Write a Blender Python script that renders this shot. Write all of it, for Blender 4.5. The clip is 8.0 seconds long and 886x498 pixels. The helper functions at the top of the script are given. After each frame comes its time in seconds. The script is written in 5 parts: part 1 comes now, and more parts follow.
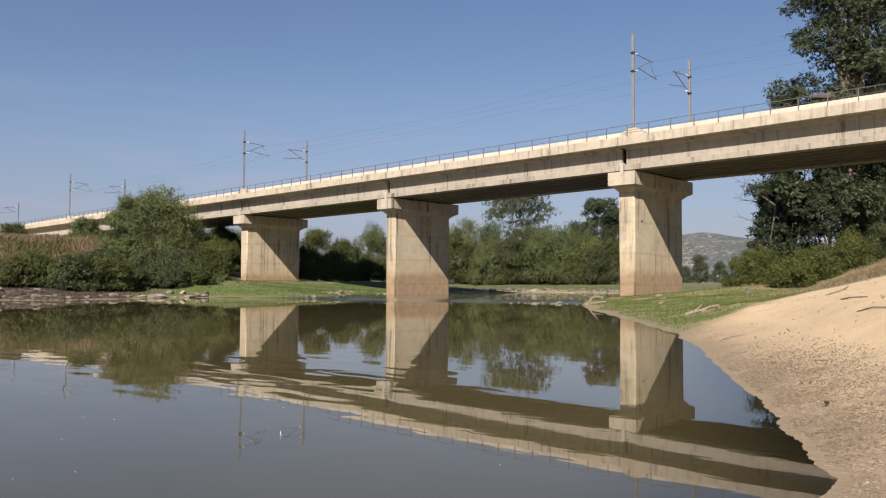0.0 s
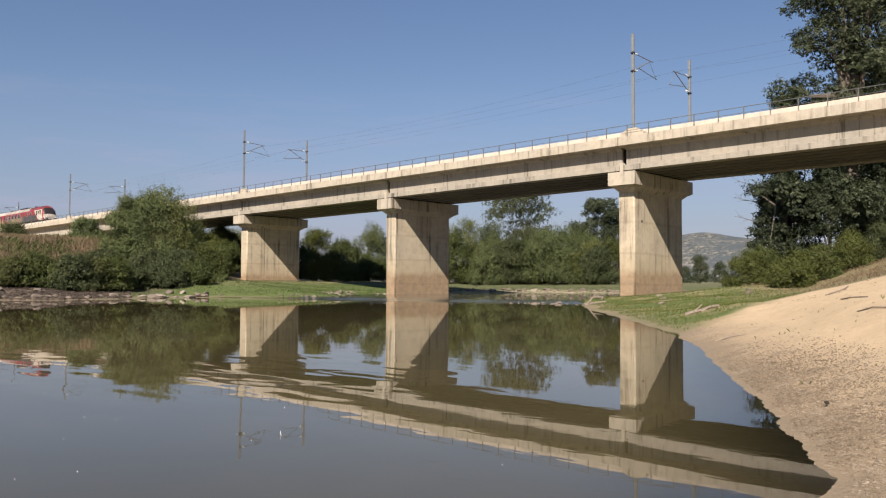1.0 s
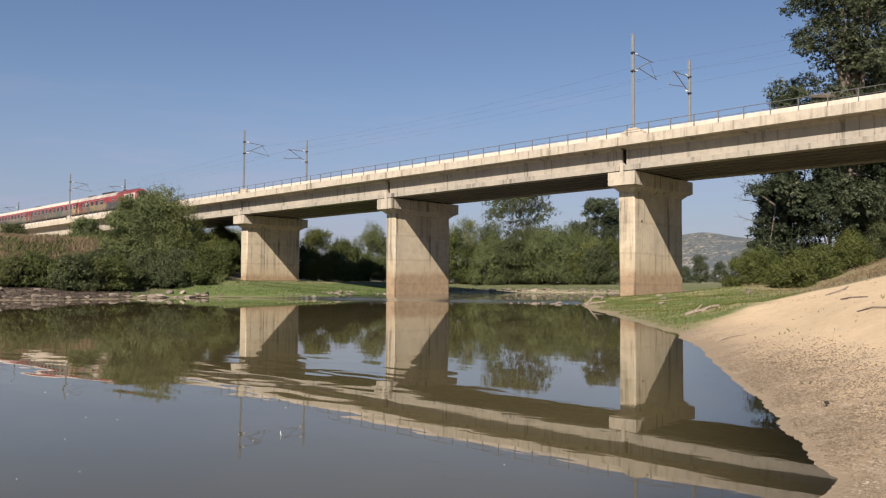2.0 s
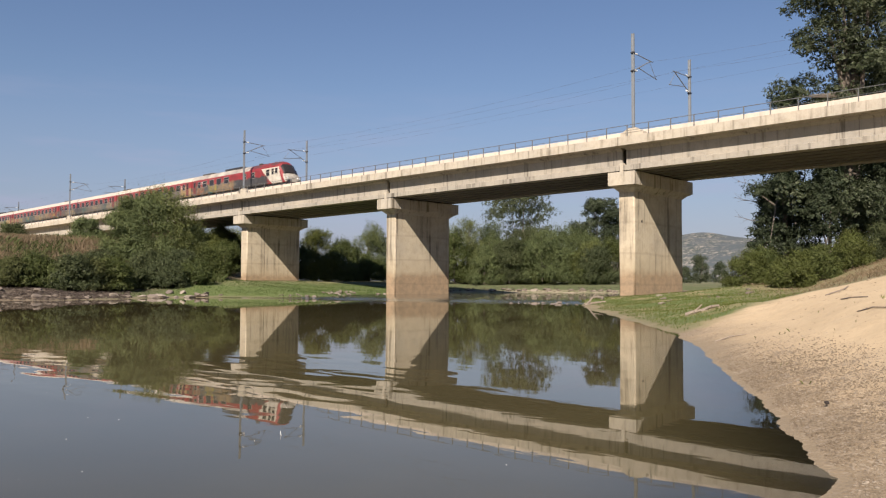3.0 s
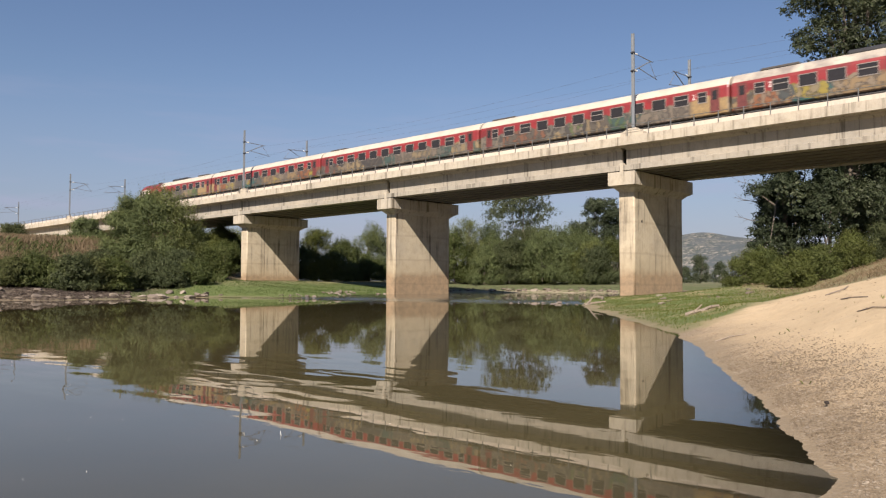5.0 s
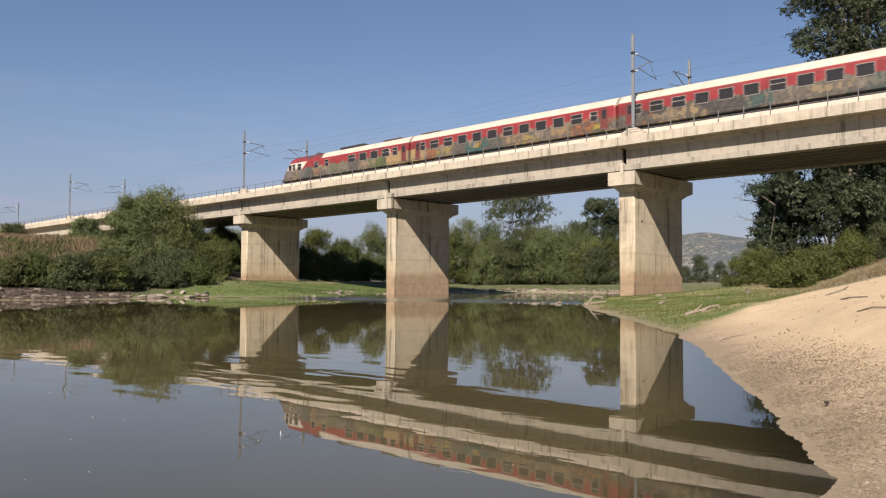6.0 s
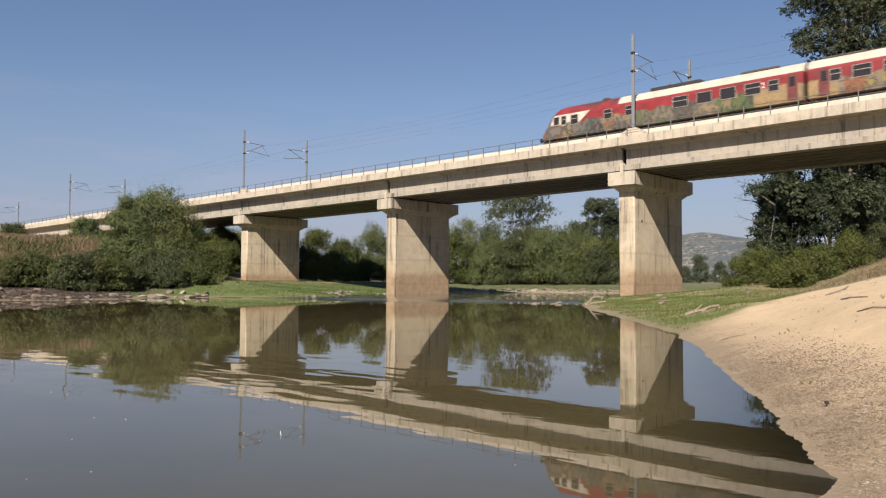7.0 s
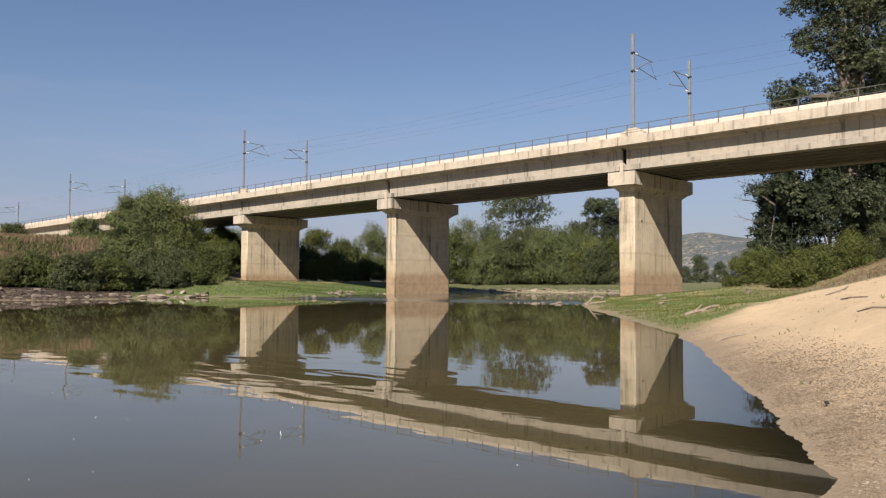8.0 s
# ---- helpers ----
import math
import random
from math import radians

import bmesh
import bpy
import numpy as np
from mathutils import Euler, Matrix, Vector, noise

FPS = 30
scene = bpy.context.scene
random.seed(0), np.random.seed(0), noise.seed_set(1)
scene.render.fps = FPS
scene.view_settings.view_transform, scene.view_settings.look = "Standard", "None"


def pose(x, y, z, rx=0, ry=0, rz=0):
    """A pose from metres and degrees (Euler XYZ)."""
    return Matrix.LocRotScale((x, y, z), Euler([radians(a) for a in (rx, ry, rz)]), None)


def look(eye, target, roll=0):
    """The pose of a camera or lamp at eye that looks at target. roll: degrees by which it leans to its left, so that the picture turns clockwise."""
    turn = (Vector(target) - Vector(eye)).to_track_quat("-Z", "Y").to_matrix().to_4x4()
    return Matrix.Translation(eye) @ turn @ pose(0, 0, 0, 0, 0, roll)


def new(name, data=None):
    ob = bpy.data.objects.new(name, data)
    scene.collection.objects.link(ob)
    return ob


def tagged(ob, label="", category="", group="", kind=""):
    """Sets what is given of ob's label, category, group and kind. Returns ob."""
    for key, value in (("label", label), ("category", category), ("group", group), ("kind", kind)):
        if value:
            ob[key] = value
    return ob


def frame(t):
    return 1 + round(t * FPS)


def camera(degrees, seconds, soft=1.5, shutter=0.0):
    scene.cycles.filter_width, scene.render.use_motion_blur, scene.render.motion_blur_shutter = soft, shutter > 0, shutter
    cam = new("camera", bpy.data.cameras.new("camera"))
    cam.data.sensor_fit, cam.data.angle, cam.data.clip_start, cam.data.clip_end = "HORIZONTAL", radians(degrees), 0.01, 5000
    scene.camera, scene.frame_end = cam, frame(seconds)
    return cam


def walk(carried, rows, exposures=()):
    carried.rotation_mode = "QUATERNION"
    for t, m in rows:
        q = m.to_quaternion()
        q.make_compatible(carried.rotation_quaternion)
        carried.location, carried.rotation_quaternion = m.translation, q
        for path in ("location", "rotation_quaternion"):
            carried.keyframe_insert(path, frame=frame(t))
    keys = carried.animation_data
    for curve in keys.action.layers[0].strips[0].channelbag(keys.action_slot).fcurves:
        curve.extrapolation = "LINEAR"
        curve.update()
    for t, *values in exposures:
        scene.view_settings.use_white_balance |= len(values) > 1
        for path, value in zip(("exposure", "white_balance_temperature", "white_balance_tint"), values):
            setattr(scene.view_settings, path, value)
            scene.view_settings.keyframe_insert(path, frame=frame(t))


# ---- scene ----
EYE = Vector((33.168, -58.444, 1.439))
YAW, TILT, LEAN = 0.7558, 0.0437, 0.2507
AHEAD = Vector((-math.sin(YAW) * math.cos(TILT), math.cos(YAW) * math.cos(TILT), math.sin(TILT)))
STAND = look(EYE, EYE + AHEAD * 10, LEAN)
cam = camera(59.16, 8.0, soft=1.25, shutter=0.15)
walk(cam, [(0, STAND), (8, STAND)], exposures=[(0, 0.526, 5840, 22.5), (8, 0.526, 5840, 22.5)])

# ---- light ----
SUN = Vector((0.55, -1.06, 1.0)).normalized()
world = bpy.data.worlds.new("sky")
scene.world = world
world.use_nodes = True
wn = world.node_tree
sky = wn.nodes.new("ShaderNodeTexSky")
sky.sky_type, sky.sun_disc = "NISHITA", False
sky.sun_elevation = math.asin(SUN.z)
sky.sun_rotation = math.atan2(SUN.x, SUN.y)
sky.air_density, sky.dust_density, sky.ozone_density = 1.35, 0.3, 2.6
# summer haze near the horizon and a few faint cloud wisps
way = wn.nodes.new("ShaderNodeTexCoord")
rise = wn.nodes.new("ShaderNodeSeparateXYZ")
wn.links.new(way.outputs["Generated"], rise.inputs[0])
haze = wn.nodes.new("ShaderNodeMapRange")
haze.inputs["From Min"].default_value, haze.inputs["From Max"].default_value = 0.24, -0.02
haze.inputs["To Max"].default_value = 0.75
wn.links.new(rise.outputs[2], haze.inputs["Value"])
veil = wn.nodes.new("ShaderNodeMix")
veil.data_type = "RGBA"
veil.inputs[7].default_value = (3.75, 4.3, 5.9, 1)
wn.links.new(haze.outputs[0], veil.inputs[0])
wn.links.new(sky.outputs[0], veil.inputs[6])
flat = wn.nodes.new("ShaderNodeMapping")
flat.inputs["Scale"].default_value = (2.0, 2.0, 16.0)
wn.links.new(way.outputs["Generated"], flat.inputs[0])
wisp = wn.nodes.new("ShaderNodeTexNoise")
wisp.inputs["Scale"].default_value, wisp.inputs["Detail"].default_value, wisp.inputs["Roughness"].default_value = 2.6, 5, 0.55
wn.links.new(flat.outputs[0], wisp.inputs["Vector"])
thin = wn.nodes.new("ShaderNodeMapRange")
thin.inputs["From Min"].default_value, thin.inputs["From Max"].default_value = 0.50, 0.72
thin.inputs["To Max"].default_value = 0.35
wn.links.new(wisp.outputs["Fac"], thin.inputs["Value"])
cloud = wn.nodes.new("ShaderNodeMix")
cloud.data_type = "RGBA"
cloud.inputs[7].default_value = (6.0, 6.0, 6.9, 1)
lowdown = wn.nodes.new("ShaderNodeMapRange")
lowdown.inputs["From Min"].default_value, lowdown.inputs["From Max"].default_value = 0.26, 0.12
wn.links.new(rise.outputs[2], lowdown.inputs["Value"])
both = wn.nodes.new("ShaderNodeMath")
both.operation = "MULTIPLY"
wn.links.new(thin.outputs[0], both.inputs[0])
wn.links.new(lowdown.outputs[0], both.inputs[1])
wn.links.new(both.outputs[0], cloud.inputs[0])
wn.links.new(veil.outputs[2], cloud.inputs[6])
wn.links.new(cloud.outputs[2], wn.nodes["Background"].inputs[0])
wn.nodes["Background"].inputs[1].default_value = 0.0515
sun = new("sun", bpy.data.lights.new("sun", "SUN"))
sun.data.energy, sun.data.angle, sun.data.color = 6.6, radians(0.55), (1.0, 0.90, 0.66)
sun.matrix_world = look(SUN * 100, (0, 0, 0))

# ---- materials ----
MATS = {}


class Nodes:
    """A small wrapper to write node materials briefly."""

    def __init__(self, name, rough=0.8, metal=0.0):
        self.m = bpy.data.materials.new(name)
        self.m.use_nodes = True
        self.t = self.m.node_tree
        self.b = self.t.nodes["Principled BSDF"]
        self.b.inputs["Roughness"].default_value = rough
        self.b.inputs["Metallic"].default_value = metal
        MATS[name] = self.m

    def add(self, kind, **values):
        n = self.t.nodes.new(kind)
        for k, v in values.items():
            n.inputs[k].default_value = v
        return n

    def link(self, a, b):
        self.t.links.new(a, b)

    def where(self, scale=(1, 1, 1), space="Object"):
        n = self.t.nodes.new("ShaderNodeMapping")
        n.inputs["Scale"].default_value = scale
        self.link(self.t.nodes.new("ShaderNodeTexCoord").outputs[space], n.inputs[0])
        return n.outputs[0]

    def world(self):
        return self.t.nodes.new("ShaderNodeNewGeometry").outputs["Position"]

    def noise(self, vec, scale, detail=4, rough=0.6, warp=0.0):
        n = self.add("ShaderNodeTexNoise", Scale=scale, Detail=detail, Roughness=rough, Distortion=warp)
        self.link(vec, n.inputs["Vector"])
        return n.outputs["Fac"]

    def ramp(self, fac, stops):
        n = self.t.nodes.new("ShaderNodeValToRGB")
        e = n.color_ramp.elements
        while len(e) < len(stops):
            e.new(0.5)
        for el, (at, c) in zip(e, stops):
            el.position = at
            el.color = (*c, 1) if len(c) == 3 else c
        self.link(fac, n.inputs[0])
        return n.outputs[0]

    def mask(self, fac, lo, hi):
        n = self.add("ShaderNodeMapRange", **{"From Min": lo, "From Max": hi})
        self.link(fac, n.inputs["Value"])
        return n.outputs[0]

    def mix(self, fac, a, b, mode="MIX"):
        n = self.t.nodes.new("ShaderNodeMix")
        n.data_type, n.blend_type = "RGBA", mode
        for sock, v in ((n.inputs[0], fac), (n.inputs[6], a), (n.inputs[7], b)):
            if isinstance(v, (int, float)):
                sock.default_value = v
            elif isinstance(v, tuple):
                sock.default_value = (*v, 1)
            else:
                self.link(v, sock)
        return n.outputs[2]

    def math(self, op, a, b=0.0):
        n = self.t.nodes.new("ShaderNodeMath")
        n.operation = op
        for sock, v in zip(n.inputs, (a, b)):
            if isinstance(v, (int, float)):
                sock.default_value = v
            else:
                self.link(v, sock)
        return n.outputs[0]

    def split(self, vec):
        n = self.t.nodes.new("ShaderNodeSeparateXYZ")
        self.link(vec, n.inputs[0])
        return n.outputs

    def color(self, c):
        self.link(c, self.b.inputs["Base Color"])
        return self

    def bump(self, fac, strength=0.3, dist=0.02):
        n = self.add("ShaderNodeBump", Strength=strength, Distance=dist)
        self.link(fac, n.inputs["Height"])
        self.link(n.outputs[0], self.b.inputs["Normal"])
        return self


def concrete(name, base, dark, streak=0.5, foot=False):
    """Weathered cast concrete: blotches, grime, vertical rain streaks and faint formwork joints; foot: rust-brown flood stain on the lowest metres."""
    n = Nodes(name, 0.92)
    w = n.world()
    big = n.noise(w, 0.28, 5, 0.65)
    mid = n.noise(w, 1.6, 6, 0.72)
    fine = n.noise(w, 10.0, 5, 0.75)
    m = n.t.nodes.new("ShaderNodeMapping")
    m.inputs["Scale"].default_value = (2.4, 2.4, 0.09)
    n.link(w, m.inputs[0])
    runs = n.noise(m.outputs[0], 1.0, 4, 0.65, 0.4)
    c = n.mix(n.mask(big, 0.35, 0.65), base, (base[0] * 0.80, base[1] * 0.82, base[2] * 0.86))
    c = n.mix(n.math("MULTIPLY", n.mask(mid, 0.48, 0.70), 0.55 * streak), c, (base[0] * 0.55, base[1] * 0.52, base[2] * 0.47))
    wet = n.math("MULTIPLY", n.mask(runs, 0.52, 0.68), n.mask(big, 0.36, 0.56))
    c = n.mix(n.math("MULTIPLY", wet, streak), c, dark)
    c = n.mix(n.math("MULTIPLY", n.mask(fine, 0.52, 0.75), 0.45), c, tuple(v * 0.55 for v in base))
    c = n.mix(n.math("MULTIPLY", n.mask(fine, 0.42, 0.28), 0.25), c, tuple(min(0.8, v * 1.25) for v in base))
    if foot:
        z = n.split(w)[2]
        edge = n.math("ADD", z, n.math("MULTIPLY", n.noise(w, 0.6, 5), 1.4))
        c = n.mix(n.math("MULTIPLY", n.mask(edge, 5.8, 3.0), 0.55), c, (0.35, 0.27, 0.158))
        c = n.mix(n.math("MULTIPLY", n.mask(edge, 3.5, 2.8), 0.85), c, n.mix(n.mask(mid, 0.4, 0.65), (0.29, 0.195, 0.112), (0.19, 0.135, 0.082)))
        wave = n.add("ShaderNodeTexWave", Scale=0.115, Distortion=0.8, Detail=2.0)
        wave.bands_direction = "Z"
        n.link(w, wave.inputs["Vector"])
        c = n.mix(n.math("MULTIPLY", n.mask(wave.outputs["Fac"], 0.975, 1.0), 0.16), c, dark)
    n.color(c).bump(n.math("ADD", fine, mid), 0.3, 0.012)
    return n.m


CONC = concrete("pale_concrete", (0.44, 0.38, 0.29), (0.11, 0.09, 0.06), 1.0)
PIER = concrete("pier_concrete", (0.46, 0.385, 0.27), (0.085, 0.064, 0.042), 0.95, True)
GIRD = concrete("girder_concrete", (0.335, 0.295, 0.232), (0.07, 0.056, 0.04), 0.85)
KERB = concrete("ballast_wall_concrete", (0.56, 0.475, 0.38), (0.22, 0.17, 0.12), 0.4)
# darker copy for inner girders: the shade under the deck is in its colour
INNER = concrete("shaded_girder_concrete", (0.13, 0.115, 0.095), (0.08, 0.07, 0.055), 0.7)


def plain(name, c, rough=0.6, metal=0.0, vary=0.25, scale=3.0):
    n = Nodes(name, rough, metal)
    f = n.noise(n.where(), scale, 4, 0.65)
    n.color(n.mix(n.mask(f, 0.3, 0.75), c, tuple(v * (1 - vary) for v in c)))
    n.bump(f, 0.12, 0.01)
    return n.m


MASTM = plain("mast_steel", (0.19, 0.205, 0.22), 0.7, 0.1)
RAILM = plain("rail_paint", (0.13, 0.13, 0.125), 0.7, 0.2)
WIRE = plain("wire", (0.10, 0.10, 0.10), 0.5, 0.5)
INSUL = plain("insulator", (0.75, 0.75, 0.72), 0.3)
DARKM = plain("dark_metal", (0.035, 0.035, 0.04), 0.6, 0.2)
BALLAST = plain("ballast", (0.30, 0.27, 0.24), 0.95, 0, 0.5, 9.0)
ROCK = plain("river_stone", (0.17, 0.135, 0.105), 0.9, 0, 0.4, 4.0)
DRIFT = plain("driftwood", (0.25, 0.20, 0.15), 0.9, 0, 0.5, 5.0)
BARK = plain("bark", (0.16, 0.13, 0.10), 0.95, 0, 0.5, 6.0)
FOAM = plain("foam", (0.75, 0.75, 0.72), 0.6)


def foliage(name, a, b, c):
    """Leaves: each one takes its own shade between a and b, some c; each plant leans a little to yellow or grey."""
    n = Nodes(name, 0.6)
    g = n.t.nodes.new("ShaderNodeNewGeometry")
    r = g.outputs["Random Per Island"]
    who = n.t.nodes.new("ShaderNodeObjectInfo").outputs["Random"]
    patch, spray = n.noise(n.where(), 0.4, 3), n.noise(n.where(), 1.7, 3, 0.7)
    col = n.ramp(r, [(0.0, a), (0.7, b), (1.0, c)])
    col = n.mix(n.mask(patch, 0.35, 0.7), col, tuple(v * 0.72 for v in a))
    col = n.mix(n.math("MULTIPLY", n.mask(spray, 0.52, 0.72), 0.6), col, c)
    col = n.mix(n.math("MULTIPLY", n.mask(who, 0.5, 1.0), 0.45), col, (b[0] * 1.25, b[1] * 1.08, b[2] * 0.75))
    col = n.mix(n.math("MULTIPLY", n.mask(who, 0.5, 0.0), 0.35), col, (b[0] * 0.72, b[1] * 0.78, b[2] * 0.95))
    n.color(col)
    n.b.inputs["Specular IOR Level"].default_value = 0.2
    tr = n.add("ShaderNodeBsdfTranslucent")
    n.link(col, tr.inputs[0])
    mx = n.add("ShaderNodeMixShader", Fac=0.3)
    n.link(n.b.outputs[0], mx.inputs[1])
    n.link(tr.outputs[0], mx.inputs[2])
    n.link(mx.outputs[0], n.t.nodes["Material Output"].inputs[0])
    return n.m


WILLOW = foliage("willow_leaves", (0.080, 0.104, 0.034), (0.136, 0.157, 0.054), (0.21, 0.222, 0.098))
DARKLEAF = foliage("poplar_leaves", (0.042, 0.056, 0.024), (0.078, 0.094, 0.045), (0.170, 0.178, 0.115))
# poplar leaves again, darkened: shade behind the bridge is put into the colour
SHADELEAF = foliage("shaded_poplar_leaves", (0.030, 0.041, 0.017), (0.056, 0.070, 0.032), (0.115, 0.125, 0.072))
SHRUB = foliage("shrub_leaves", (0.052, 0.069, 0.016), (0.088, 0.107, 0.030), (0.142, 0.150, 0.055))
OLIVE = foliage("olive_leaves", (0.050, 0.062, 0.022), (0.082, 0.096, 0.036), (0.142, 0.148, 0.070))
STRAW = foliage("dry_grass", (0.13, 0.098, 0.052), (0.22, 0.158, 0.09), (0.30, 0.218, 0.14))
LUSH = foliage("lush_grass", (0.040, 0.070, 0.010), (0.064, 0.098, 0.015), (0.10, 0.122, 0.027))
GREEN = foliage("green_grass", (0.075, 0.102, 0.014), (0.110, 0.134, 0.022), (0.18, 0.155, 0.055))


# ---- mesh tools ----
def part(name, bm, material, parent=None, label=""):
    me = bpy.data.meshes.new(name)
    bm.to_mesh(me)
    bm.free()
    if material:
        me.materials.append(material)
    ob = new(name, me)
    ob.parent = parent
    return tagged(ob, label)


def sheet(name, v, f, material, parent=None, label="", smooth=False):
    me = bpy.data.meshes.new(name)
    me.from_pydata(v, [], f)
    me.materials.append(material)
    if smooth:
        me.polygons.foreach_set("use_smooth", [True] * len(me.polygons))
    me.update()
    ob = new(name, me)
    ob.parent = parent
    return tagged(ob, label)


def thing(name, label, category, group="", at=None, kind=""):
    ob = new(name)
    ob.empty_display_size = 0.3
    if at is not None:
        ob.matrix_world = at
    return tagged(ob, label, category, group, kind)


def box(bm, x0, x1, y0, y1, z0, z1, bevel=0.0):
    made = bmesh.ops.create_cube(bm, size=1.0)["verts"]
    for v in made:
        v.co = Vector(((x0 + x1) / 2 + v.co.x * (x1 - x0), (y0 + y1) / 2 + v.co.y * (y1 - y0), (z0 + z1) / 2 + v.co.z * (z1 - z0)))
    if bevel:
        es = {e for v in made for e in v.link_edges}
        bmesh.ops.bevel(bm, geom=list(es), offset=bevel, segments=1, affect="EDGES")
    return bm


def prism(bm, outline, x0, x1):
    """A solid with a (y, z) outline, drawn out along x."""
    a = [bm.verts.new((x0, y, z)) for y, z in outline]
    b = [bm.verts.new((x1, y, z)) for y, z in outline]
    n = len(a)
    bm.faces.new(a)
    bm.faces.new(b[::-1])
    for i in range(n):
        bm.faces.new((a[i], b[i], b[(i + 1) % n], a[(i + 1) % n]))
    bmesh.ops.recalc_face_normals(bm, faces=bm.faces[:])
    return bm


def rod(bm, p, q, r, r2=None, sides=6):
    p, q = Vector(p), Vector(q)
    d = q - p
    m = Matrix.Translation((p + q) / 2) @ d.to_track_quat("Z", "Y").to_matrix().to_4x4()
    bmesh.ops.create_cone(bm, cap_ends=True, segments=sides, radius1=r, radius2=r if r2 is None else r2, depth=d.length, matrix=m)
    return bm


GRADE = 0.0064


def graded(bm):
    """Lifts a bridge part along the deck's gradient."""
    for v in bm.verts:
        v.co.z += GRADE * v.co.x
    return bm


# ---- ground ----
POOL = [(-60, -100), (-45, -70), (-36, -50), (-31.2, -38.5), (-29, -35.3), (-30.4, -30.4), (-34.5, -23.3), (-32.5, -19.1), (-26, -16.5), (-24, -13),
        (-30, -6), (-33.5, -1), (-37, 8), (-39.5, 20), (-31, 28), (-20, 35), (0, 33), (20, 48), (48, 66),
        (52, 58), (32, 40), (14, 26), (5, 14), (0.8, 4), (0.2, -6), (4, -14), (10.2, -22.3), (16.5, -30), (19.9, -34), (22.7, -37.5), (25.7, -42.3), (28, -46.3),
        (29.5, -48.9), (30.5, -50.8), (31.3, -52.3), (31.5, -53), (31.8, -54.5), (31.9, -57), (31.2, -60), (28, -70), (20, -90), (5, -115)]


def shore(x, y):
    """Distance to the water's edge, positive on land (numpy arrays)."""
    best = np.full(x.shape, 1e9)
    inside = np.zeros(x.shape, bool)
    n = len(POOL)
    for i in range(n):
        (ax, ay), (bx, by) = POOL[i], POOL[(i + 1) % n]
        dx, dy = bx - ax, by - ay
        t = np.clip(((x - ax) * dx + (y - ay) * dy) / (dx * dx + dy * dy), 0, 1)
        best = np.minimum(best, np.hypot(x - ax - t * dx, y - ay - t * dy))
        cross = (ay > y) != (by > y)
        if dy:
            inside ^= cross & (x < (y - ay) * dx / dy + ax)
    return np.where(inside, -best, best)


def step(v, lo, hi):
    t = np.clip((v - lo) / (hi - lo), 0, 1)
    return t * t * (3 - 2 * t)


def wobble(x, y, size, seed=0.0):
    return np.sin(x / size + seed) * np.cos(y / size * 1.13 - seed * 2) + 0.5 * np.sin((x + y) / size * 2.1 + seed * 3) * np.cos((x - y) / size * 1.7)


def land(x, y):
    """Height of the ground."""
    x, y = np.asarray(x, float), np.asarray(y, float)
    s = shore(x, y)
    deep = (x - 33.17) * -0.686 + (y + 58.44) * 0.728          # away from the beach, along the view
    wide = (x - 33.17) * 0.728 + (y + 58.44) * 0.686           # across it, to the sand's side
    s = s + (0.12 * wobble(x, y, 1.3) + 0.05 * wobble(x, y, 0.5, 1.0)) * step(deep, 8, 30)
    s = s + 0.035 * wobble(x, y, 0.32, 4.0) + 0.05 * wobble(x, y, 0.8, 6.0)
    left = step((x + 36) * -0.73 + (y + 22) * -0.69, 0, 18)
    right = step(wide, -3, 2) * step(y, 16, 6)
    far = step(y, 22, 34)
    up = 0.25 * step(x * 0.25 - y, 14, 8)                     # upstream water stands higher
    flat = up + np.minimum(0.075 * s, 1.2) + 0.006 * np.maximum(s, 0)
    bank = 0.22 * np.minimum(s, 3) + 6.2 * step(s, 3, 42)
    sandy = step(deep, 36, 26)
    beach = sandy * (0.22 * np.minimum(s, 3.2) + 0.04 * s) + (1 - sandy) * (0.10 * np.minimum(s, 11) + up)
    high = step(deep, 25, 44)
    rise = (1 - high) * 0.17 * np.clip(wide - 0.36 * deep - 1.3, 0, 18) + high * 0.30 * np.clip(wide - 0.40 * deep - 3, 0, 18)
    beach = beach + rise * step(s, 0, 3)
    over = up + 0.10 * np.minimum(s, 8) + 0.5 * step(s, 6, 20)
    z = flat * (1 - left) + bank * left
    z = z * (1 - right) + beach * right
    z = z * (1 - far) + over * far
    z = z + np.clip(s, 0, 1) * (0.05 * wobble(x, y, 2.3, 2.0) + 0.02 * wobble(x, y, 0.8, 5.0)) * (1 - 0.5 * far)
    return np.where(s > 0, z, up + np.maximum(0.1 * s, -0.9))


def h(x, y):
    return float(land(np.array([float(x)]), np.array([float(y)]))[0])


def axis(fine, lo, hi, near, far, dense):
    """Grid lines: even between lo and hi, denser from near to far, ever wider outside, out to the horizon."""
    inner = np.concatenate([np.arange(lo, near, fine), np.arange(near, far, dense), np.arange(far, hi + fine / 2, fine)])
    out = [0.0]
    while out[-1] < 3200:
        out.append(out[-1] + fine * 1.5 ** len(out))
    grow = np.array(out[1:])
    return np.concatenate([(lo - grow)[::-1], inner, hi + grow])


